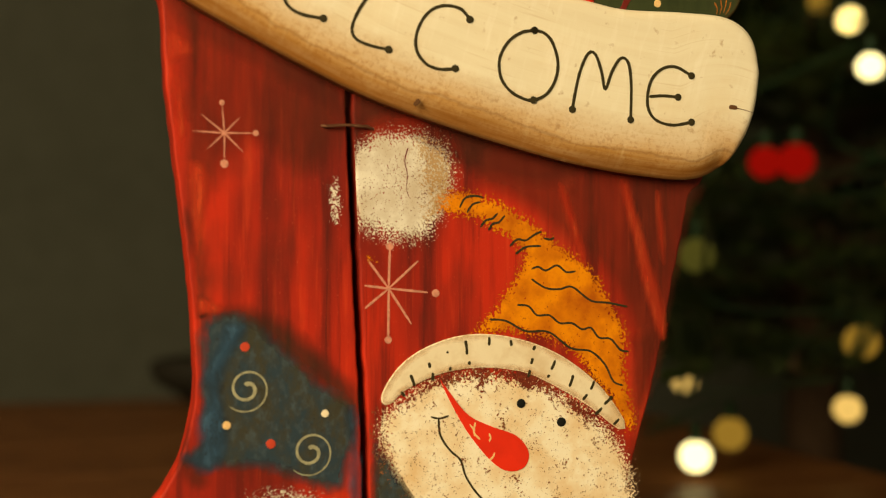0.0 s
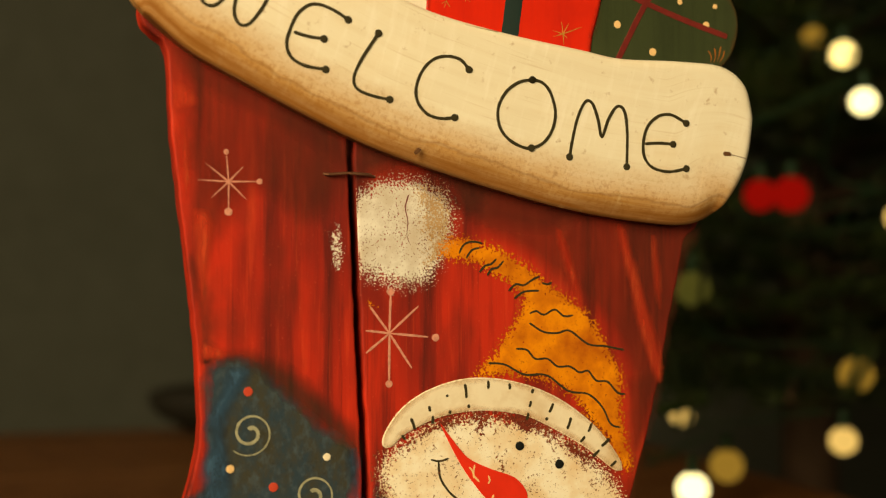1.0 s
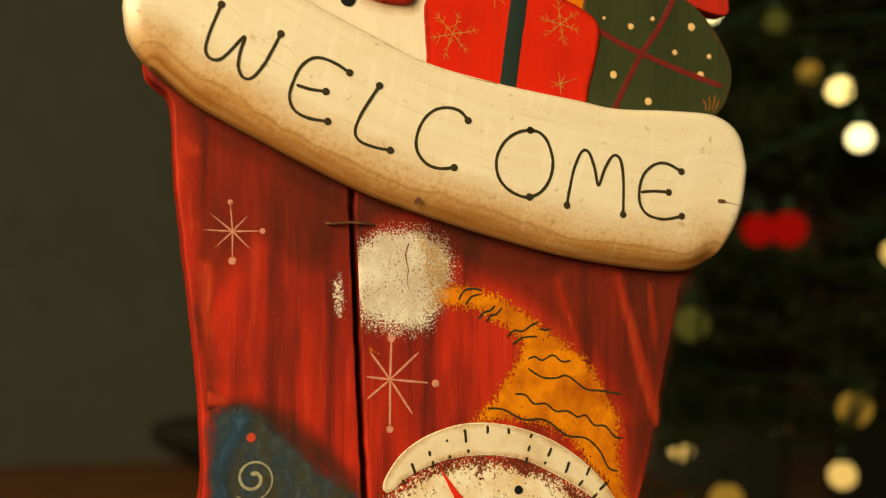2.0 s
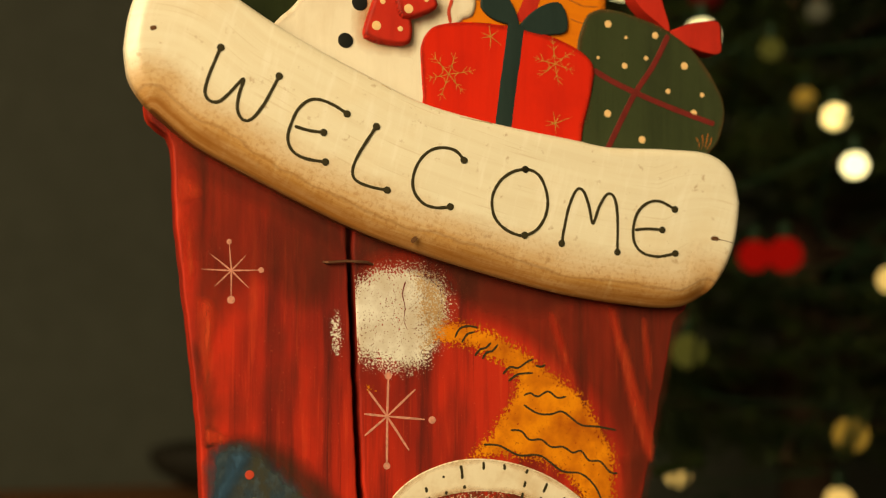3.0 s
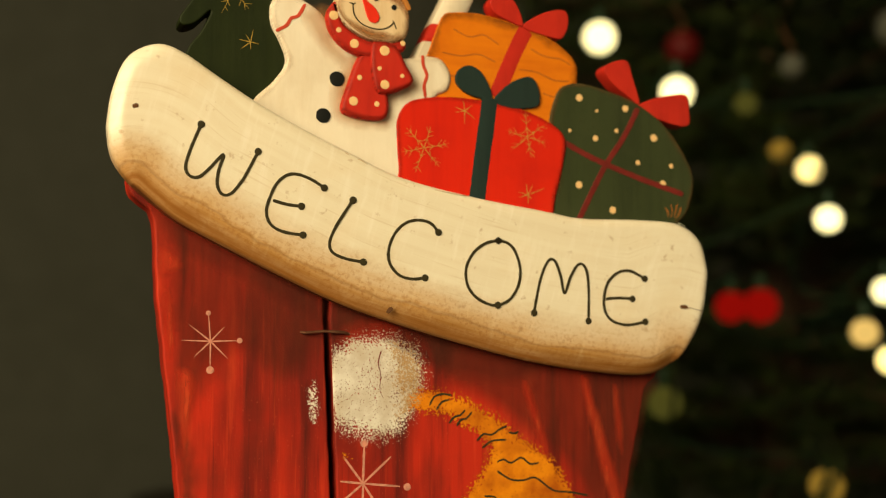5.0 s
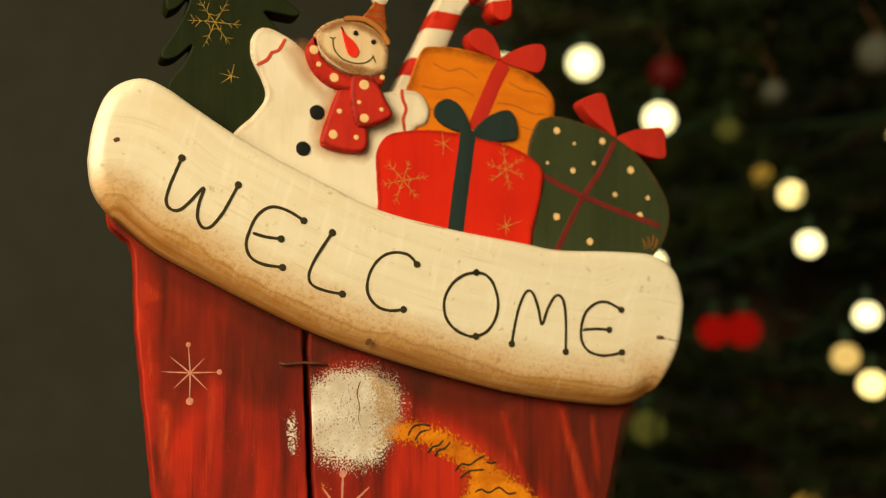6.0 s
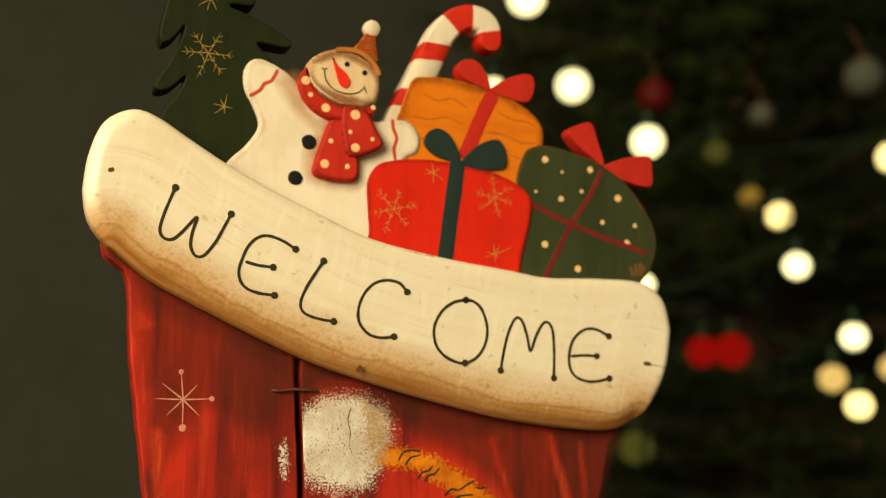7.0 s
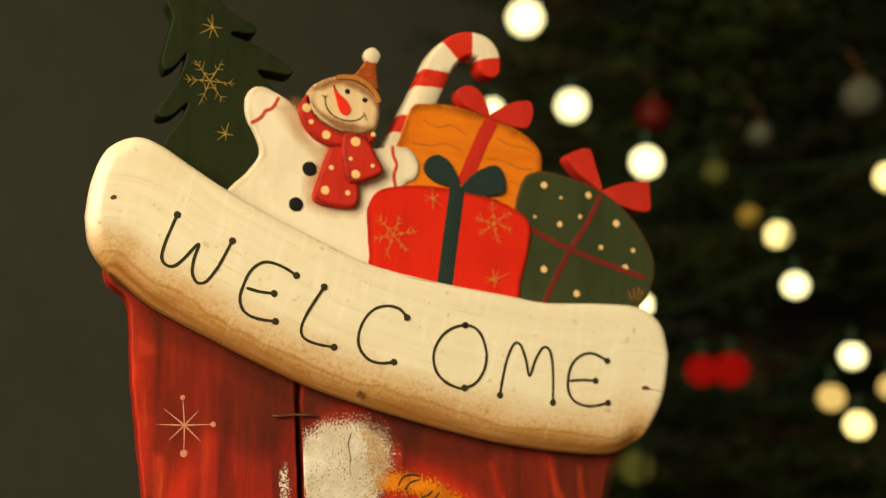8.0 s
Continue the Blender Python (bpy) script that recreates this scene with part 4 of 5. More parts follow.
part("nose", slab([(19.7, -33.9), (24.1, -39.4), (30.6, -46.9), (39.5, -51.4), (49.5, -55.3), (54.3, -61.4), (52.9, -66.9), (47.3, -68.5), (41.7, -66.1), (35.1, -59.5), (27.4, -48.8)], -0.4, 0.2, 0.1, step=1.0), NOSE, right_plank, "long red carrot nose")
for scratch in ([(31, -50.4), (32.4, -52.1), (33, -54.7)], [(33.2, -49.7), (32.8, -53.4), (35, -56)], [(38.6, -54), (39.2, -55.7), (38.6, -57)], [(40.8, -61.2), (40.3, -62.5), (39, -63.9)]):
    part("scratch", stroke(scratch, 0.7, -0.4, 0.08, step=0.6), DOT, right_plank)
part("smile", stroke([(19.1, -48), (19.7, -53.8), (23.2, -59.3), (27.6, -63.5), (29.8, -69.8), (35.3, -77.4), (44.3, -85.2), (57.8, -90.3)], 0.85, -0.2, 0.12), INK, right_plank)
part("smile_end", stroke([(16.1, -47.1), (19.5, -47.8), (23, -46.9)], 0.8, -0.2, 0.12), INK, right_plank)
for a in ([(29.3, -19.4), (29.9, -24.6)], [(38.5, -18.3), (38.5, -21.4)], [(47, -19.5), (47.2, -21.8)], [(56.7, -21.8), (56, -23.5)], [(55.8, -26.4), (55.1, -28.7)], [(54.7, -30.8), (54, -33.6)],
          [(64.9, -27.5), (63.3, -31)], [(62.6, -32.9), (61.7, -33.8)], [(72.3, -33.2), (70.7, -37.6)], [(80.9, -35.6), (79.5, -38.9)], [(78.1, -40.6), (76.2, -42.7)],
          [(88.4, -41.8), (85.1, -44.7)], [(84.2, -46), (81.4, -48.4)], [(15.2, -27.2), (15.6, -29.2)], [(8.3, -31.5), (9.8, -35.7)], [(16.7, -30.9), (16.5, -33.8)],
          [(22.1, -23.2), (22.3, -24)], [(23.4, -29), (23.2, -30.3)], [(4.7, -37.6), (6, -39.3)], [(30.6, -27.1), (30.8, -28.4)], [(91.3, -50.5), (88.9, -52.6)]):
    part("stitch", stroke([a[0], ((a[0][0] + a[1][0]) / 2 + 0.15, (a[0][1] + a[1][1]) / 2), a[1]], 1.15, -0.4, 0.1, step=0.6), INK, right_plank)
part("paint_fleck", patch([(-8.9, 12.4), (-5.8, 11.3), (-4.1, 9.9), (-6.8, 8.7), (-8.7, 10.3)], -0.05, 1.2, 0.6), STIP_ORANGE, right_plank)

# blue patch with spirals on the left plank
part("blue_edge", patch([(-58.9, -10.4), (-50.6, -13.9), (-56.1, -23.6), (-59.2, -35), (-56.8, -48.8), (-58.7, -59.5), (-63.2, -64.6), (-69, -63.2), (-74.2, -57.1), (-68.8, -54.6), (-69.6, -47.3), (-66.2, -37.7), (-67.7, -29.8), (-62.7, -20.1)], -0.24, 3.6), BLUE_BRIGHT, left_plank, "blue brushed edge")
part("dark_feather", patch([(-69, -9), (-62, -5), (-50, -5), (-37, -11), (-22, -24), (-11, -35), (-11, -47), (-26, -36), (-42, -24), (-56, -17)], -0.05, 5.0, bulge=0.04), FEATHER, left_plank, "dark feathered paint round the blue")
part("blue_patch", patch([(-66.3, -9.3), (-54.5, -7.5), (-42.6, -15.6), (-26.4, -30.9), (-11.9, -42.8), (-12.3, -58.6), (-16, -72.6), (-26.3, -71.7), (-42.5, -64.9), (-61.2, -62.8), (-73.5, -60.4), (-70.5, -55.5), (-66.4, -51.0), (-68.6, -44.4), (-68.4, -28.9), (-68.6, -16)], -0.1, 6.0), BLUE, left_plank, "grey-blue painted patch")
part("blue_patch", patch([(-6.3, -50.8), (-1.4, -59.1), (7.1, -69.7), (12.5, -80.3), (2.9, -85.9), (-5.1, -83.4), (-6.4, -69.1)], -0.12, 5.0), BLUE, right_plank, "grey-blue painted patch")
part("blue_edge", patch([(-16.5, -44.3), (-11.5, -43.5), (-10.4, -56.7), (-9.8, -72.9), (-12.9, -76.8), (-15.6, -70.6), (-14.8, -58.5)], -0.24, 2.2), BLUE_BRIGHT, left_plank, "blue brushed edge")
part("white_patch", patch([(-55.3, -74.5), (-50.4, -70.4), (-40.5, -68.5), (-30.4, -69.5), (-20.1, -74.4), (-18, -80.6), (-26.3, -85.1), (-44.4, -84), (-54.3, -79.5)], -0.14, 5.0), STIP_WHITE, left_plank, "sponged white patch")


def spiral(c, r, start, parent):
    pts = []
    for i in range(40):
        t = i / 39
        a = start - t * 2 * math.pi * 1.7
        pts.append((c[0] + r * (0.16 + 0.84 * t) * math.cos(a), c[1] + r * (0.16 + 0.84 * t) * math.sin(a)))
    part("spiral", stroke(pts, 1.55, -0.2, 0.1, True), SPIRAL, parent, "faded white painted spiral")


spiral((-51.1, -34.9), 8.5, radians(117), left_plank)
spiral((-28.4, -58.0), 8.7, radians(117), left_plank)
for p, m, r in zip([(-51.9, -20.2), (-23.3, -44.5), (-58.2, -47.4), (-42.7, -54.5)], (DOT_RED, DOT_WHITE, DOT, DOT_RED), (1.7, 1.4, 1.5, 1.7)):
    part("painted_dot", dot(p, r, -0.3, 0.1), m, left_plank)

# ---- the welcome board ----
UPPER = [(-99, 133.6), (-97.1, 147.2), (-91.8, 159.3), (-81.4, 164.7), (-71.7, 162), (-60.7, 155.1), (-45.1, 145.5), (-28.1, 136.6), (-7.3, 127.1), (12.7, 118.7), (41.8, 112.3), (73.1, 107.6), (89.8, 105.1), (114.9, 105.3), (133.9, 104.1), (144.2, 96.9), (147.7, 83.9)]
LOWER = [(-99, 133.6), (-97.4, 122.9), (-92.6, 114.9), (-85.3, 107.9), (-73.3, 98.9), (-56, 90), (-33.8, 79), (-8.9, 68.1), (19, 59.2), (47.8, 51.4), (72.6, 45.9), (98.1, 42.4), (119.1, 41.5), (131.5, 46.6), (139.9, 56.1), (145.4, 68.7), (147.7, 83.9)]
FRONT = 10.0


def even(line, n):
    """n + 1 points at even lengths along a line."""
    p = spline(line, 1.0, False)
    s = [0.0]
    for a, b in zip(p, p[1:]):
        s.append(s[-1] + (b - a).length)
    xs = np.interp(np.linspace(0, s[-1], n + 1), s, [q.x for q in p])
    ys = np.interp(np.linspace(0, s[-1], n + 1), s, [q.y for q in p])
    return [Vector((x, y)) for x, y in zip(xs, ys)]


def make_board():
    n, k = 120, 26
    top, low = even(UPPER, n), even(LOWER, n)
    rim = np.array([(q.x, q.y) for q in even(UPPER, 1500) + even(LOWER, 1500)])
    under = np.array([(q.x, q.y) for q in even(LOWER, 900) if -89.0 < q.x < 131.0 and q.y < 111.5])
    bm = bmesh.new()
    uv = bm.loops.layers.uv.new("UVMap")
    grid, place = [], {}
    for i in range(n + 1):
        row = []
        for j in range(k + 1):
            t = 0.5 - 0.5 * math.cos(math.pi * j / k)
            q = low[i].lerp(top[i], t)
            d = min(float(np.min(np.hypot(rim[:, 0] - q.x, rim[:, 1] - q.y))), 9.0) if 0 < j < k and 0 < i < n else 0.0
            e = float(np.min(np.hypot(under[:, 0] - q.x, under[:, 1] - q.y)))
            end = min(max((-76.0 - q.x) / 10.0, 0.0), 1.0)
            r = min(d / (3.4 + 1.3 * end), 1.0)
            curve = math.sqrt(max(0.0, 1 - (1 - r) ** 2))
            flat = 1 - 0.68 * (1 - r) if r > 0.12 else 0.4 * r / 0.12
            up = 6.5 + (FRONT - 6.5) * (curve + (flat - curve) * end)
            wide = 10.5 + 2.5 * noise.noise((q.x * 0.03, 5, 1))
            f = i / n
            ease = min(max((f - 0.02) / 0.15, 0.0), 1.0) * min(max((0.97 - f) / 0.10, 0.0), 1.0)
            ease = ease * ease * (3 - 2 * ease)
            low_up = FRONT - (FRONT - 5.0) * (1 - math.sin(math.pi / 2 * min(e / wide, 1.0)) ** 0.85) * ease
            y = -min(up, low_up) + 0.2 * noise.noise((q.x * 0.05, q.y * 0.09, 2)) * r
            v = bm.verts.new((q.x / 1000, y / 1000, q.y / 1000))
            place[v] = ((q.x * 0.96 - q.y * 0.27) / 1000, e / 1000)
            row.append(v)
        grid.append(row)
    for a, b in zip(grid, grid[1:]):
        for j in range(k):
            bm.faces.new((a[j], b[j], b[j + 1], a[j + 1]))
    # the rim drops straight to the stocking's face
    edge = [r[0] for r in grid] + [r[-1] for r in reversed(grid)]
    back = []
    for v in edge:
        w = bm.verts.new((v.co.x, -0.0001, v.co.z))
        place[w] = place[v]
        back.append(w)
    for i in range(len(edge)):
        j = (i + 1) % len(edge)
        if (edge[i].co - edge[j].co).length > 1e-7:
            bm.faces.new((edge[i], back[i], back[j], edge[j]))
    for f in bm.faces:
        for lp in f.loops:
            lp[uv].uv = place[lp.vert]
    bmesh.ops.remove_doubles(bm, verts=bm.verts[:], dist=1e-6)
    return part("welcome_board", bm, BOARD, sign, "cream board with scorched lower edge, lettered WELCOME")


board = make_board()
LETTERS = (
    [([(-65.2, 134.7), (-67.2, 129.8), (-69.6, 123.4), (-70.7, 118.2), (-69.1, 115.2), (-65.8, 114.9), (-62.2, 118), (-56.9, 123.7), (-58.5, 117.8), (-59, 112.6), (-57.2, 108.9), (-53.9, 109.1), (-49.8, 114.1), (-46.9, 119.4), (-43.8, 125.5)], 2)],
    [([(-18.3, 112.8), (-23.3, 115.8), (-28.7, 117.6), (-32.9, 117), (-36.7, 113.6), (-39.2, 108.3), (-40.5, 103), (-38.8, 98.2), (-33.9, 95.5), (-26.4, 94.5)], 2), ([(-38, 107.3), (-32.9, 106), (-27.1, 105.4)], 1)],
    [([(-7, 108.6), (-10.3, 103.6), (-13.9, 97.7), (-16.1, 91.9), (-14.8, 88.1), (-9.5, 85.9), (-2.8, 84.8)], 2)],
    [([(27.5, 97.2), (24.3, 100.6), (19.3, 101.7), (14.1, 100.4), (9.9, 96.4), (7.4, 90.5), (7.6, 84.9), (11.2, 80.3), (16.4, 78.7), (22, 79.2)], 2)],
    [([(52.6, 94.6), (47.4, 93.5), (42.3, 89.8), (39, 83.6), (39.4, 77), (42.7, 72.3), (47.8, 69.5), (52.2, 69), (57.2, 71.3), (60.8, 76.6), (61.8, 83.3), (59.7, 90.4), (56.4, 93.8), (52.6, 94.6)], 2)],
    [([(67.6, 66.1), (68.6, 71.7), (70.8, 80.7), (74, 87.2), (76.9, 86.9), (79.3, 80.9), (80.9, 74.2), (83.7, 81), (87.2, 86), (90.3, 84.5), (91.5, 76.7), (91.3, 63.1)], 2)],
    [([(116.8, 80.7), (110.5, 83.7), (105, 83.1), (100.4, 79.1), (98.4, 73), (98.8, 67.1), (102.2, 63.1), (109, 61.6), (116.8, 63)], 2), ([(99.1, 72.1), (104.9, 72.6), (111.1, 72.3)], 1)],
)
for strokes in LETTERS:
    bm = bmesh.new()
    for line, ends in strokes:
        stroke(line, 1.22, -10.05, 0.18, bm=bm, step=0.8)
        for e in ((line[0], line[-1]) if ends == 2 else (line[-1],)):
            dot(e, 1.45, -10.05, 0.3, bm)
        if line[0] == line[-1]:
            dot((52.2, 69.0), 1.45, -10.05, 0.3, bm)
    part("letter", bm, INK, board, "dark painted letter with dotted ends")
for a, b in ([(-90.2, 139.7), (-88.1, 140.4)], [(6.8, 65.4), (8.8, 67.3)], [(133, 69.3), (136.4, 69.1)]):
    part("nail", stroke([a, ((a[0] + b[0]) / 2, (a[1] + b[1]) / 2 + 0.2), b], 1.8, -9.9, 0.4, step=0.8), NAIL, board, "small dark nail")

part("crack", stroke([(133.5, 69.2), (138, 68.8), (143.5, 67.6)], 0.5, -9.9, 0.15, True, step=0.8), NAIL, board, "short split from the nail to the rim")
for a in ([(-10.2, 126.9), (-6, 124.7), (-3.4, 124.1), (1.7, 120.9), (8.3, 118.4)], [(14.2, 116.6), (23.7, 114.3), (31, 113.2), (39.4, 112.1)]):
    part("paint_ridge", stroke(a, 0.8, -8.6, 0.7, True, step=0.8), GLAZE_EDGE, board, "chipped ridge of paint along the upper edge")

# ---- cut-out shapes above the board ----
tree_cut = part("fir_cutout", slab([(-59.8, 243.4), (-64.6, 234.5), (-68.5, 226.5), (-69.3, 223.4), (-66.9, 218.2), (-68.5, 210.5), (-70.7, 199.8), (-69.5, 195.5), (-65.1, 197.8), (-60.9, 203.3), (-62.8, 195.9), (-67.5, 186.2), (-72, 178.9), (-70.8, 176), (-65.9, 177.3), (-60, 182.6), (-63.6, 174.2), (-69.2, 165.3), (-70.9, 148.1), (-66, 128), (-25.4, 127.5), (-6.9, 158.8), (-10.7, 177.6), (-21.6, 186.8), (-26.8, 193), (-31.5, 197.8), (-30.8, 198.9), (-24.5, 198.2), (-18.9, 197.8), (-17.1, 199.8), (-23, 204.2), (-30.8, 208.3), (-38.5, 211.2), (-42.8, 212.6), (-42.2, 214.0), (-37.9, 213.8), (-33.8, 213.9), (-32.5, 215.6), (-34.2, 217.8), (-39.7, 220.5), (-45.6, 224.2), (-49.2, 229.1), (-53.9, 236.9)], 6, 18, 0.7, step=1.5), FIR, sign, "dark green fir tree cut-out with gold flakes")
gold_flake((-51.4, 192.5), 10.6, 2, 6, tree_cut, 3)
flake((-50.7, 215.1), [(-51, 220.1), (-47, 215), (-48.3, 210.6), (-52.2, 210.2), (-55.9, 211.8), (-55.5, 216), (-53.3, 219.1)], 0.45, 6, GOLD, tree_cut, taper=True)
flake((-44.5, 171.2), [(-43.5, 176.2), (-41.1, 170.7), (-44.5, 168.2), (-48.6, 167.9), (-49.1, 172), (-46.4, 174.1)], 0.45, 6, GOLD, tree_cut, taper=True)


# candy cane: a bent rod in red and white bands
CANE = [(25.2, 164), (29.2, 171.6), (33.2, 179.4), (39.3, 191.2), (44.0, 201.3), (48.4, 210), (54.8, 216.3), (61.3, 218.3), (67.8, 216.5), (70, 211.4), (69.4, 204.1)]


def make_cane():
    path = spline(CANE, 1.0, False)
    s = [0.0]
    for a, b in zip(path, path[1:]):
        s.append(s[-1] + (b - a).length)
    cane = new("candy_cane")
    cane.parent = sign
    cane.matrix_parent_inverse = sign.matrix_basis.inverted()
    cane["label"] = "red and white striped candy cane cut-out"
    cuts = (0, 0.162, 0.259, 0.43, 0.523, 0.65, 0.776, 0.903, 1.0)
    for i, (a, b) in enumerate(zip(cuts, cuts[1:])):
        rows, bm = [], bmesh.new()
        for q in np.linspace(a * s[-1], b * s[-1], 9):
            d = Vector((np.interp(q + 1, s, [p.x for p in path]), np.interp(q + 1, s, [p.y for p in path]))) - Vector((np.interp(q - 1, s, [p.x for p in path]), np.interp(q - 1, s, [p.y for p in path])))
            d = d.normalized()
            side = Vector((-d.y, d.x))
            w = 5.7 + 0.3 * math.sin(q * 0.05)
            left = s[-1] - q
            if left < 4:
                w *= math.sqrt(max(0.05, 1 - (1 - left / 4) ** 2))
            lean = -2.6 * min(1.0, max(0.0, (0.62 - q / s[-1]) / 0.12))
            row = []
            for u, h in ((-1, 15), (-1, 7.5), (-0.95, 5.6), (-0.78, 4.7), (0, 4.4), (0.78, 4.7), (0.95, 5.6), (1, 7.5), (1, 15)):
                c = Vector((np.interp(q + u * lean, s, [p.x for p in path]), np.interp(q + u * lean, s, [p.y for p in path])))
                row.append(bm.verts.new(((c + side * w * u).x / 1000, h / 1000, (c + side * w * u).y / 1000)))
            rows.append(row)
        for r0, r1 in zip(rows, rows[1:]):
            for j in range(9):
                bm.faces.new((r0[j], r1[j], r1[(j + 1) % 9], r0[(j + 1) % 9]))
        bm.faces.new(rows[0])
        bm.faces.new(list(reversed(rows[-1])))
        part("stripe", bm, (CANE_WHITE, CANE_RED)[i % 2], cane)


def loop(pts, y, material, parent, name="bow_loop", back=None):
    return part(name, slab(pts, y, back if back is not None else y + 1.0, 0.4, step=1.2), material, parent)


# orange parcel with a red bow
orange = part("orange_parcel", slab([(33.5, 187.3), (39.1, 189.9), (51.9, 189.9), (68.7, 186.5), (83.3, 181.2), (92.8, 173.1), (93.8, 164.6), (91, 154.4), (85.5, 139.2), (67.1, 133.5), (36.6, 137), (26.6, 153.3), (24.1, 162.8), (27.8, 172.7)], 4, 16, 0.9), ORANGE, sign, "orange painted parcel with wavy lines")
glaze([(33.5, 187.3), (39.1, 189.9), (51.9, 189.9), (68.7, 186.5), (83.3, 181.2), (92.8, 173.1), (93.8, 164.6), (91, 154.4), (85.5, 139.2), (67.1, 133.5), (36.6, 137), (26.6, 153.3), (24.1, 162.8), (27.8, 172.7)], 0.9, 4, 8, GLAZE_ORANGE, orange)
part("ribbon", stroke([(70.6, 185.1), (66.1, 176.5), (61.6, 166.3), (56.9, 155.5)], 6.6, 3.95, 0.06), SCARF, orange, "dark red ribbon")
loop([(69.1, 186.3), (63.1, 187.8), (56.7, 190.8), (54.4, 195.1), (56.7, 198.5), (61.9, 198.9), (66.6, 194.6)], 3.4, SCARF, orange, back=12)
loop([(69.1, 185.8), (73.6, 190.1), (81.6, 193.8), (88.3, 194.3), (89.6, 188.8), (86.6, 182.5), (78.9, 183)], 3.4, SCARF, orange, back=12)
for w in ([(38.6, 182.7), (45.4, 180), (51.8, 181.2), (58.3, 177.7)], [(33.6, 172.6), (41.6, 171.7), (49.3, 172.9), (57, 170.2)], [(32.1, 164.5), (37.8, 163.1), (41.6, 164.3)], [(72.6, 177), (79.2, 174.2), (85.9, 173.6), (90.6, 171.4)], [(67.3, 167.9), (75.2, 167.2), (83.1, 164.4), (89.8, 164.4)], [(77.8, 158.6), (81.7, 157.4), (84.4, 157)]):
    part("wavy_line", stroke(w, 0.55, 4.0, 0.15), RUST, orange)

make_cane()

# green parcel with peach dots and a red bow
green = part("green_parcel", slab([(84.1, 158.9), (88.2, 162.6), (94.9, 163.8), (105.7, 161.9), (120.7, 157.2), (133.9, 148.5), (144, 135.5), (148, 124.2), (145.5, 112.7), (140.5, 106.2), (130.6, 98.5), (77, 97.4), (78.4, 107.1), (83.7, 119.4), (85.2, 134.2), (80.6, 145.8)], 3.4, 16, 0.9), GREEN, sign, "dark green parcel with peach dots")
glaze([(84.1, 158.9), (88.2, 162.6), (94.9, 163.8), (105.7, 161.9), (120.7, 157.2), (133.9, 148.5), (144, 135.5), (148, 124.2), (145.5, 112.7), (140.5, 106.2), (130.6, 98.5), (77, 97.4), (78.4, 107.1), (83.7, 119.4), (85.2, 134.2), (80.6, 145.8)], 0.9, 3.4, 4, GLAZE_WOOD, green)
part("ribbon", stroke([(121.6, 154.7), (114.7, 141.7), (105, 127.5), (93.2, 105)], 2.4, 3.35, 0.12), WINE, green, "thin dark red ribbon")
part("ribbon", stroke([(87.7, 138), (99.7, 132.3), (119.9, 125.1), (142.6, 118.4)], 2.4, 3.35, 0.16), WINE, green, "thin dark red ribbon")
loop([(122.7, 156.5), (116.4, 160.2), (110.2, 164.7), (105.9, 170.7), (110.3, 174), (116.9, 175), (119.8, 167.3)], 3.6, SCARF, green, back=12)
loop([(122.1, 155.2), (130.3, 159.7), (138.8, 161.7), (145.3, 161.9), (146.5, 155.2), (145.5, 148.5), (134.3, 149.7)], 3.6, SCARF, green, back=12)
for p, r in zip([(94.3, 157.5), (115.7, 154.2), (129, 142.2), (133.1, 122.6), (93.8, 120.5), (109.2, 110.4), (101.6, 140.6), (121.3, 131.2), (137.1, 130.4), (111.4, 144.4), (102.3, 152.4), (89.8, 143.3)], (1.8, 1.7, 1.9, 1.7, 1.8, 1.8, 1.5, 1.3, 1.2, 1.1, 0.8, 0.8)):
    part("painted_dot", dot(p, 0.88 * r, 3.4, 0.18), DOT, green)

for a in ([(134, 112.3), (135.4, 110.1), (135, 107.6)], [(136.8, 113.6), (137.3, 110.6), (136.4, 107.6)], [(139.7, 114.2), (139, 111.2), (138.1, 108.2)], [(141.3, 112.8), (140.7, 110.2), (138.9, 107.7)]):
    part("worn_spot", stroke(a, 0.5, 3.35, 0.1, True), RUST, green, "worn brown corner")

# red parcel with a dark teal ribbon and gold flakes
red = part("red_parcel", slab([(14, 135.8), (14, 143.3), (17.4, 149.7), (23.7, 152.7), (36.1, 154.1), (51.3, 153.5), (69.3, 150.5), (82.3, 145.1), (87.6, 139.1), (86.9, 130.5), (83.4, 116.9), (78, 102.2), (51.2, 99.1), (16.6, 107.7), (14.8, 124)], 2.6, 14, 0.9), GIFT_RED, sign, "bright red parcel with gold flakes and teal bow")
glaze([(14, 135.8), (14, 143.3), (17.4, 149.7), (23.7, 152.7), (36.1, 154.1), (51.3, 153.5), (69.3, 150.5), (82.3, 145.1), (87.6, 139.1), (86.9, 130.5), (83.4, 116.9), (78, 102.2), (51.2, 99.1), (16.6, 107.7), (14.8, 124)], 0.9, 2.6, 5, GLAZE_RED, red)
part("ribbon", stroke([(53.8, 154.6), (52.2, 142.3), (50.4, 130.2), (47.6, 108.5)], 7.0, 2.55, 0.06), TEAL, red, "dark teal ribbon")
loop([(54.9, 153.8), (49.8, 154.3), (43.5, 156.3), (39.2, 160.4), (40.2, 165.3), (44.7, 167.8), (49.8, 165.7), (53.6, 159.8)], 2.6, TEAL, red, back=5)
loop([(55.7, 153.6), (60, 159.2), (66, 163.3), (72.3, 164.7), (75.6, 160.2), (75.6, 153.2), (69.1, 151.2), (61.3, 151)], 2.6, TEAL, red, back=5)
gold_flake((25.5, 132.6), 10.4, 16, 2.6, red, 8)
gold_flake((70.4, 139.4), 10.2, 40, 2.6, red, 14)
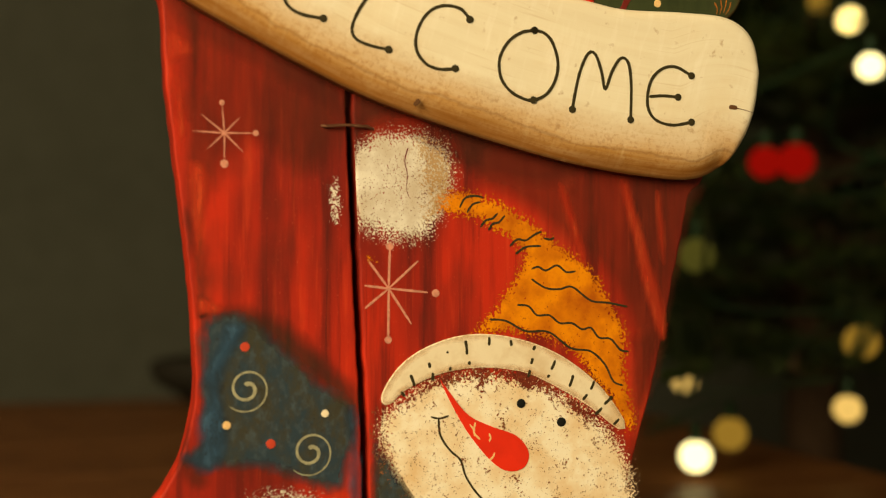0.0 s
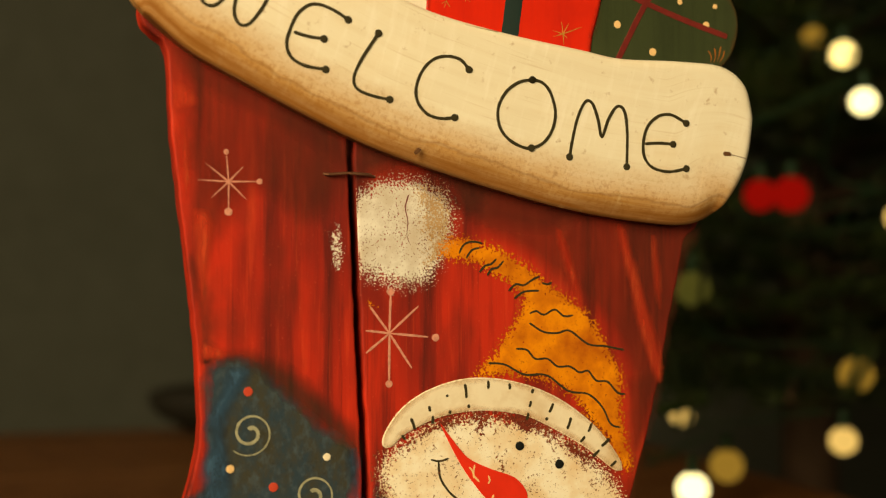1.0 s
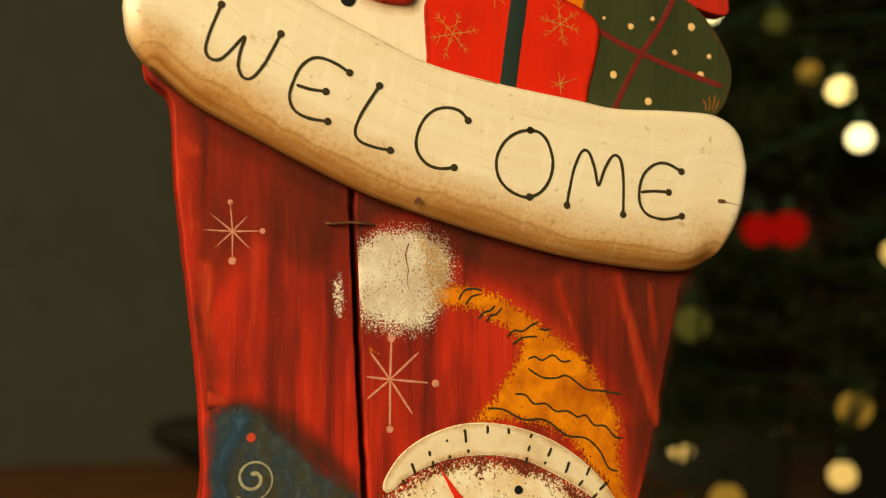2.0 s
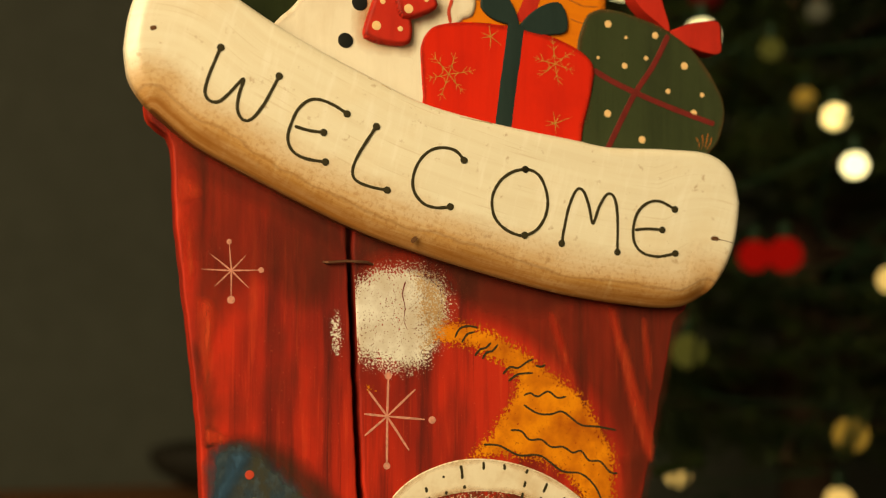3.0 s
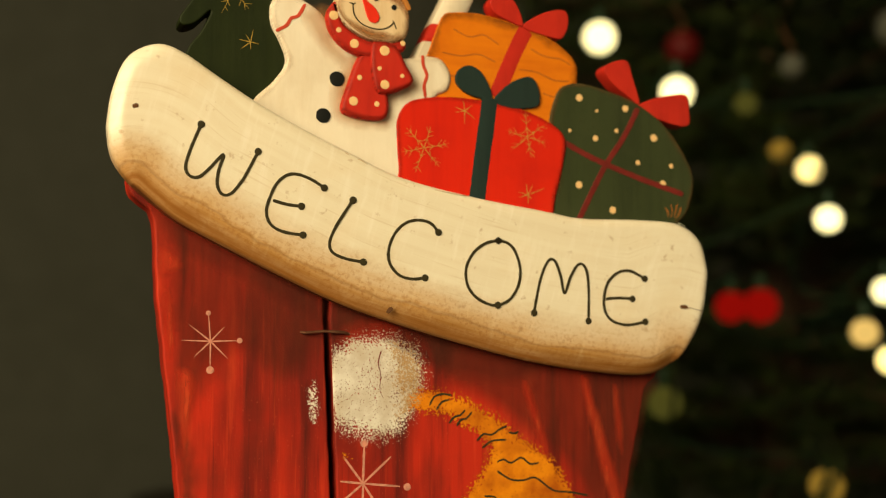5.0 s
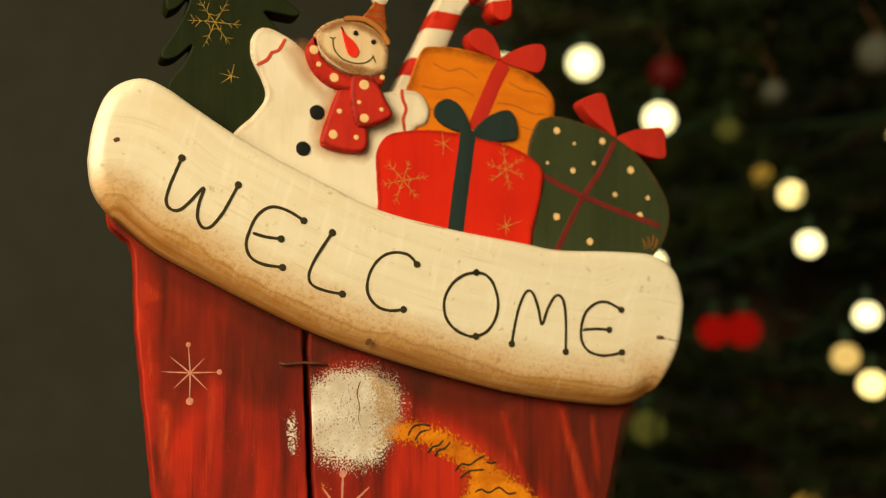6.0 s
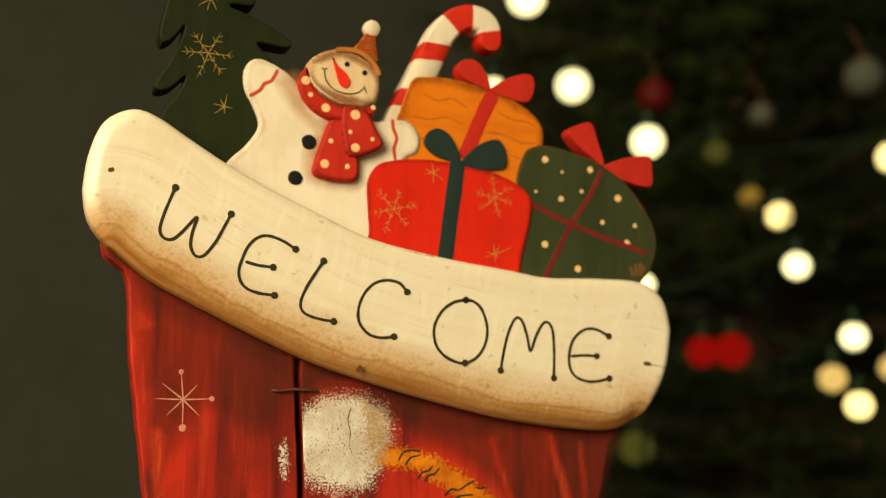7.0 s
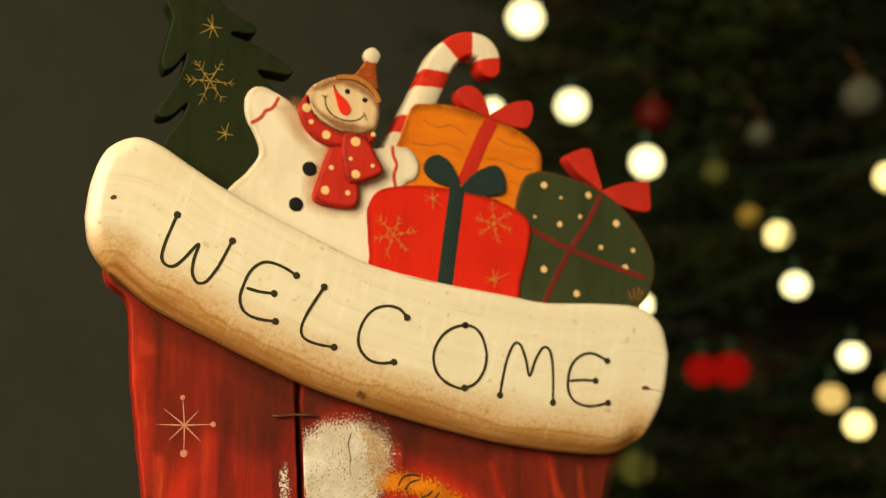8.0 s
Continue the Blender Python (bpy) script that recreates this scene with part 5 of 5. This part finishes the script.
flake((42.9, 148.7), [(42.2, 153.4), (46.2, 151.2), (47.5, 145.5), (42.7, 143.3), (38.6, 147.7), (38.6, 150.1)], 0.42, 2.6, GOLD, red, taper=True)
flake((70.3, 115.2), [(69.6, 120.1), (72.7, 119.4), (78.2, 118.4), (72.1, 113.6), (70.6, 111.1), (66, 113.9), (66, 116.3)], 0.42, 2.6, GOLD, red, taper=True)

# snowman: body, head with hat, scarf
body = part("snowman_body", slab([(-44.6, 145.7), (-35.6, 156.1), (-30.9, 163.8), (-33.1, 171.6), (-36.7, 178.6), (-37.1, 186.3), (-34.4, 190.5), (-30.5, 191.5), (-24.6, 189.4), (-17.5, 185), (-7.8, 174.8), (6.6, 168.2), (18.8, 169), (26.3, 170.4), (33.2, 169.5), (37.3, 163.4), (35.8, 156.5), (30, 152.8), (26.4, 136.4), (24, 117.3), (11.9, 107.6), (-21.3, 122.7), (-39.8, 133.3)], 3, 15, 1.6), CREAM, sign, "cream wooden snowman body")
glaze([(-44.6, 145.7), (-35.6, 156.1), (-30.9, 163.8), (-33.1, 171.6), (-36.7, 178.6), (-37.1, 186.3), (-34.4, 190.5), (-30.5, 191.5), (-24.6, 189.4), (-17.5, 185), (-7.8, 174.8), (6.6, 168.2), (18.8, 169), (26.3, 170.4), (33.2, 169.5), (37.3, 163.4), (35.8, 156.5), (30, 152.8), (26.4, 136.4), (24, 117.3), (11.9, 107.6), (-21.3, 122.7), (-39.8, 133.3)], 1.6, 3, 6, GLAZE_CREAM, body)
part("cuff_line", stroke([(-35.1, 175.7), (-30.9, 178.3), (-29.1, 181.3), (-26.4, 182.4), (-23.6, 187.4)], 1.4, 3, 0.25), DOT_RED, body)
part("cuff_line", stroke([(25, 170.4), (25.3, 166.3), (26.8, 162.3), (25.6, 157.9), (26.3, 153.1)], 1.4, 3, 0.25), DOT_RED, body)
part("button", dot((-10.5, 158.3), 3.15, 3, 0.7), BLACK, body)
part("button", dot((-16, 143.3), 3.05, 3, 0.7), BLACK, body)
part("brown_shading", patch([(-14, 176), (-7, 170), (-13, 158), (-13.5, 146), (-9, 139.5), (2, 138), (12, 139.5), (14, 149), (22, 153), (25, 159), (20, 166), (14, 173), (0, 176)], 2.9, 6.0, 0.8, 0.04), SHADE_TAN, body, "airbrushed tan shading round the scarf")
part("brown_shading", patch([(-26, 184), (-20, 187.5), (-12, 186), (-9, 174), (-3, 167), (-9, 162), (-17, 169), (-23, 177)], 2.88, 4.0, 0.8, 0.04), SHADE_TAN, body, "airbrushed tan shading below the collar")
scarf = part("scarf_collar", slab([(-15.6, 182.9), (-12.4, 188.9), (-10.7, 185.7), (-8.7, 179.9), (-1.6, 175), (6.9, 173.2), (16.3, 174.8), (16.3, 171), (10.5, 168.7), (0.9, 167.3), (-7.5, 169.9), (-13.4, 175.6)], -0.5, 4, 1.4, step=1.2), SCARF, sign, "red scarf with peach dots")
glaze([(-15.6, 182.9), (-12.4, 188.9), (-10.7, 185.7), (-8.7, 179.9), (-1.6, 175), (6.9, 173.2), (16.3, 174.8), (16.3, 171), (10.5, 168.7), (0.9, 167.3), (-7.5, 169.9), (-13.4, 175.6)], 1.4, -0.5, 3, GLAZE_RED, scarf)
tail = part("scarf_tail", slab([(-1.8, 168), (5.3, 168.9), (8.8, 156.3), (10.3, 148.2), (8.4, 143.1), (1.3, 142.3), (-6.8, 143.7), (-9.4, 146.4), (-6.9, 155.4)], 0, 4, 1.6, step=1.5), SCARF, sign, "red scarf end with peach dots")
glaze([(-1.8, 168), (5.3, 168.9), (8.8, 156.3), (10.3, 148.2), (8.4, 143.1), (1.3, 142.3), (-6.8, 143.7), (-9.4, 146.4), (-6.9, 155.4)], 1.6, 0, 3, GLAZE_RED, tail)
tail_top = part("scarf_tail", slab([(2.5, 172.2), (4.9, 173.8), (12.2, 172.9), (17.1, 164.9), (20, 158.7), (15.2, 155), (7.5, 152.5), (4.1, 154.6), (2.3, 163.9)], -1.5, 3, 1.6, step=1.5), SCARF, sign, "red scarf end with peach dots")
glaze([(2.5, 172.2), (4.9, 173.8), (12.2, 172.9), (17.1, 164.9), (20, 158.7), (15.2, 155), (7.5, 152.5), (4.1, 154.6), (2.3, 163.9)], 1.6, -1.5, 3, GLAZE_RED, tail_top)
for ps, rs, owner, y in (([(-12.8, 182.9), (-4.4, 172.2), (-10.8, 177.2), (15.6, 173.8)], (1.9, 1.9, 1.1, 1.1), scarf, -0.5), ([(-4.5, 149.2), (-2, 158.8), (5, 148.6)], (1.9, 1.1, 1.1), tail, 0),
                         ([(7.8, 170), (7.9, 156.3), (5.7, 162.7), (15.1, 160.3)], (2.1, 1.9, 0.9, 0.9), tail_top, -1.5)):
    for p, r in zip(ps, rs):
        part("painted_dot", dot(p, r, y, 0.18), DOT, owner)
head = part("snowman_head", slab([(-12.5, 188.3), (-10, 192.7), (-4.3, 196.1), (2.9, 197.4), (11.4, 194.5), (17.1, 189.7), (18.6, 183), (16.9, 176.2), (10.4, 173.4), (0.7, 174.8), (-7.7, 179.2), (-11.3, 183.2)], -1, 4, 2.2, step=1.5), FACE_TAN, sign, "tan and cream snowman head")
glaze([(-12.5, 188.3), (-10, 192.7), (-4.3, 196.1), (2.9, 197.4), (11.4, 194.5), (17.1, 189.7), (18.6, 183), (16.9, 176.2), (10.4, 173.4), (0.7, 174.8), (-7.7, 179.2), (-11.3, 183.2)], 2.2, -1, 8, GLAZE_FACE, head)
part("nose", slab([(-2, 193.3), (0.5, 189.9), (3.9, 187.1), (5.8, 183.4), (4.2, 180.9), (1.5, 181.7), (-0.2, 185.8)], -1.5, -0.6, 0.35, step=1.0), NOSE, head, "long red carrot nose")
for pts in ([(-10.5, 191), (-4, 196), (3, 197), (11, 194.4), (16.4, 190), (18.2, 183), (14, 187.5), (8, 191.2), (0, 193), (-6, 190.5)], [(-12, 187), (-8, 183), (0, 179.4), (8, 178), (12, 176), (6, 174), (-2, 175.5), (-9, 180.5)]):
    part("brown_shading", patch(pts, -1.04, 2.2, 0.5, 0.02), SHADE_HEAD, head, "airbrushed brown shading on the face")
part("chin_line", stroke([(-11.2, 184.6), (-9.3, 181.6), (-5, 177.9), (0, 175.3), (3.2, 174.4)], 0.8, -0.7, 0.25, True), DOT_WHITE, head, "pale line of bare paint under the chin")
part("eye", dot((4.2, 191), 1.1, -1, 0.5), BLACK, head)
part("eye", dot((11.7, 188), 1.1, -1, 0.5), BLACK, head)
part("smile", stroke([(-5.2, 188.1), (-4.6, 183.7), (-1.3, 180.1), (4.3, 178.6), (9.1, 179.5), (11.8, 182.1)], 0.55, -1, 0.2), INK, head)
part("smile_end", stroke([(-6.6, 188.5), (-5.2, 188.1), (-4, 188.5)], 0.5, -1, 0.2), INK, head)
part("smile_end", stroke([(11.3, 182.7), (12, 181.1), (12.7, 179.3)], 0.5, -1, 0.2), INK, head)
hat = part("snowman_hat", slab([(7.3, 197.5), (10.2, 201.6), (12.6, 205.2), (14.5, 206.4), (16.3, 205.6), (16.8, 199.8), (17.3, 193.1), (12.6, 194.6)], -1.4, 4, 0.7, step=1.2), RUST, sign, "rust striped pointed hat")
glaze([(7.3, 197.5), (10.2, 201.6), (12.6, 205.2), (14.5, 206.4), (16.3, 205.6), (16.8, 199.8), (17.3, 193.1), (12.6, 194.6)], 0.7, -1.4, 3, GLAZE_ORANGE, hat)
part("brim", stroke([(-0.8, 196.4), (3.0, 197.0), (8.0, 196.8), (12.8, 194.5), (16.2, 191.0), (18.0, 187.4)], 2.1, -1.0, 0.8), RUST_PALE, hat, "pale rust rolled brim")
for a in ([(11.8, 203.9), (14, 203.4), (16.2, 203.9)], [(10.1, 201.4), (13.1, 200.7), (16.2, 201.2)], [(8.4, 198.8), (12.3, 197.7), (16.5, 197.8)]):
    part("hat_stripe", stroke(a, 0.7, -1.4, 0.12), SCARF, hat)
part("pompon", dot((14.8, 207.1), 3.6, 0.5, 2.6, n=22), CANE_WHITE, hat, "cream ball on the hat tip")
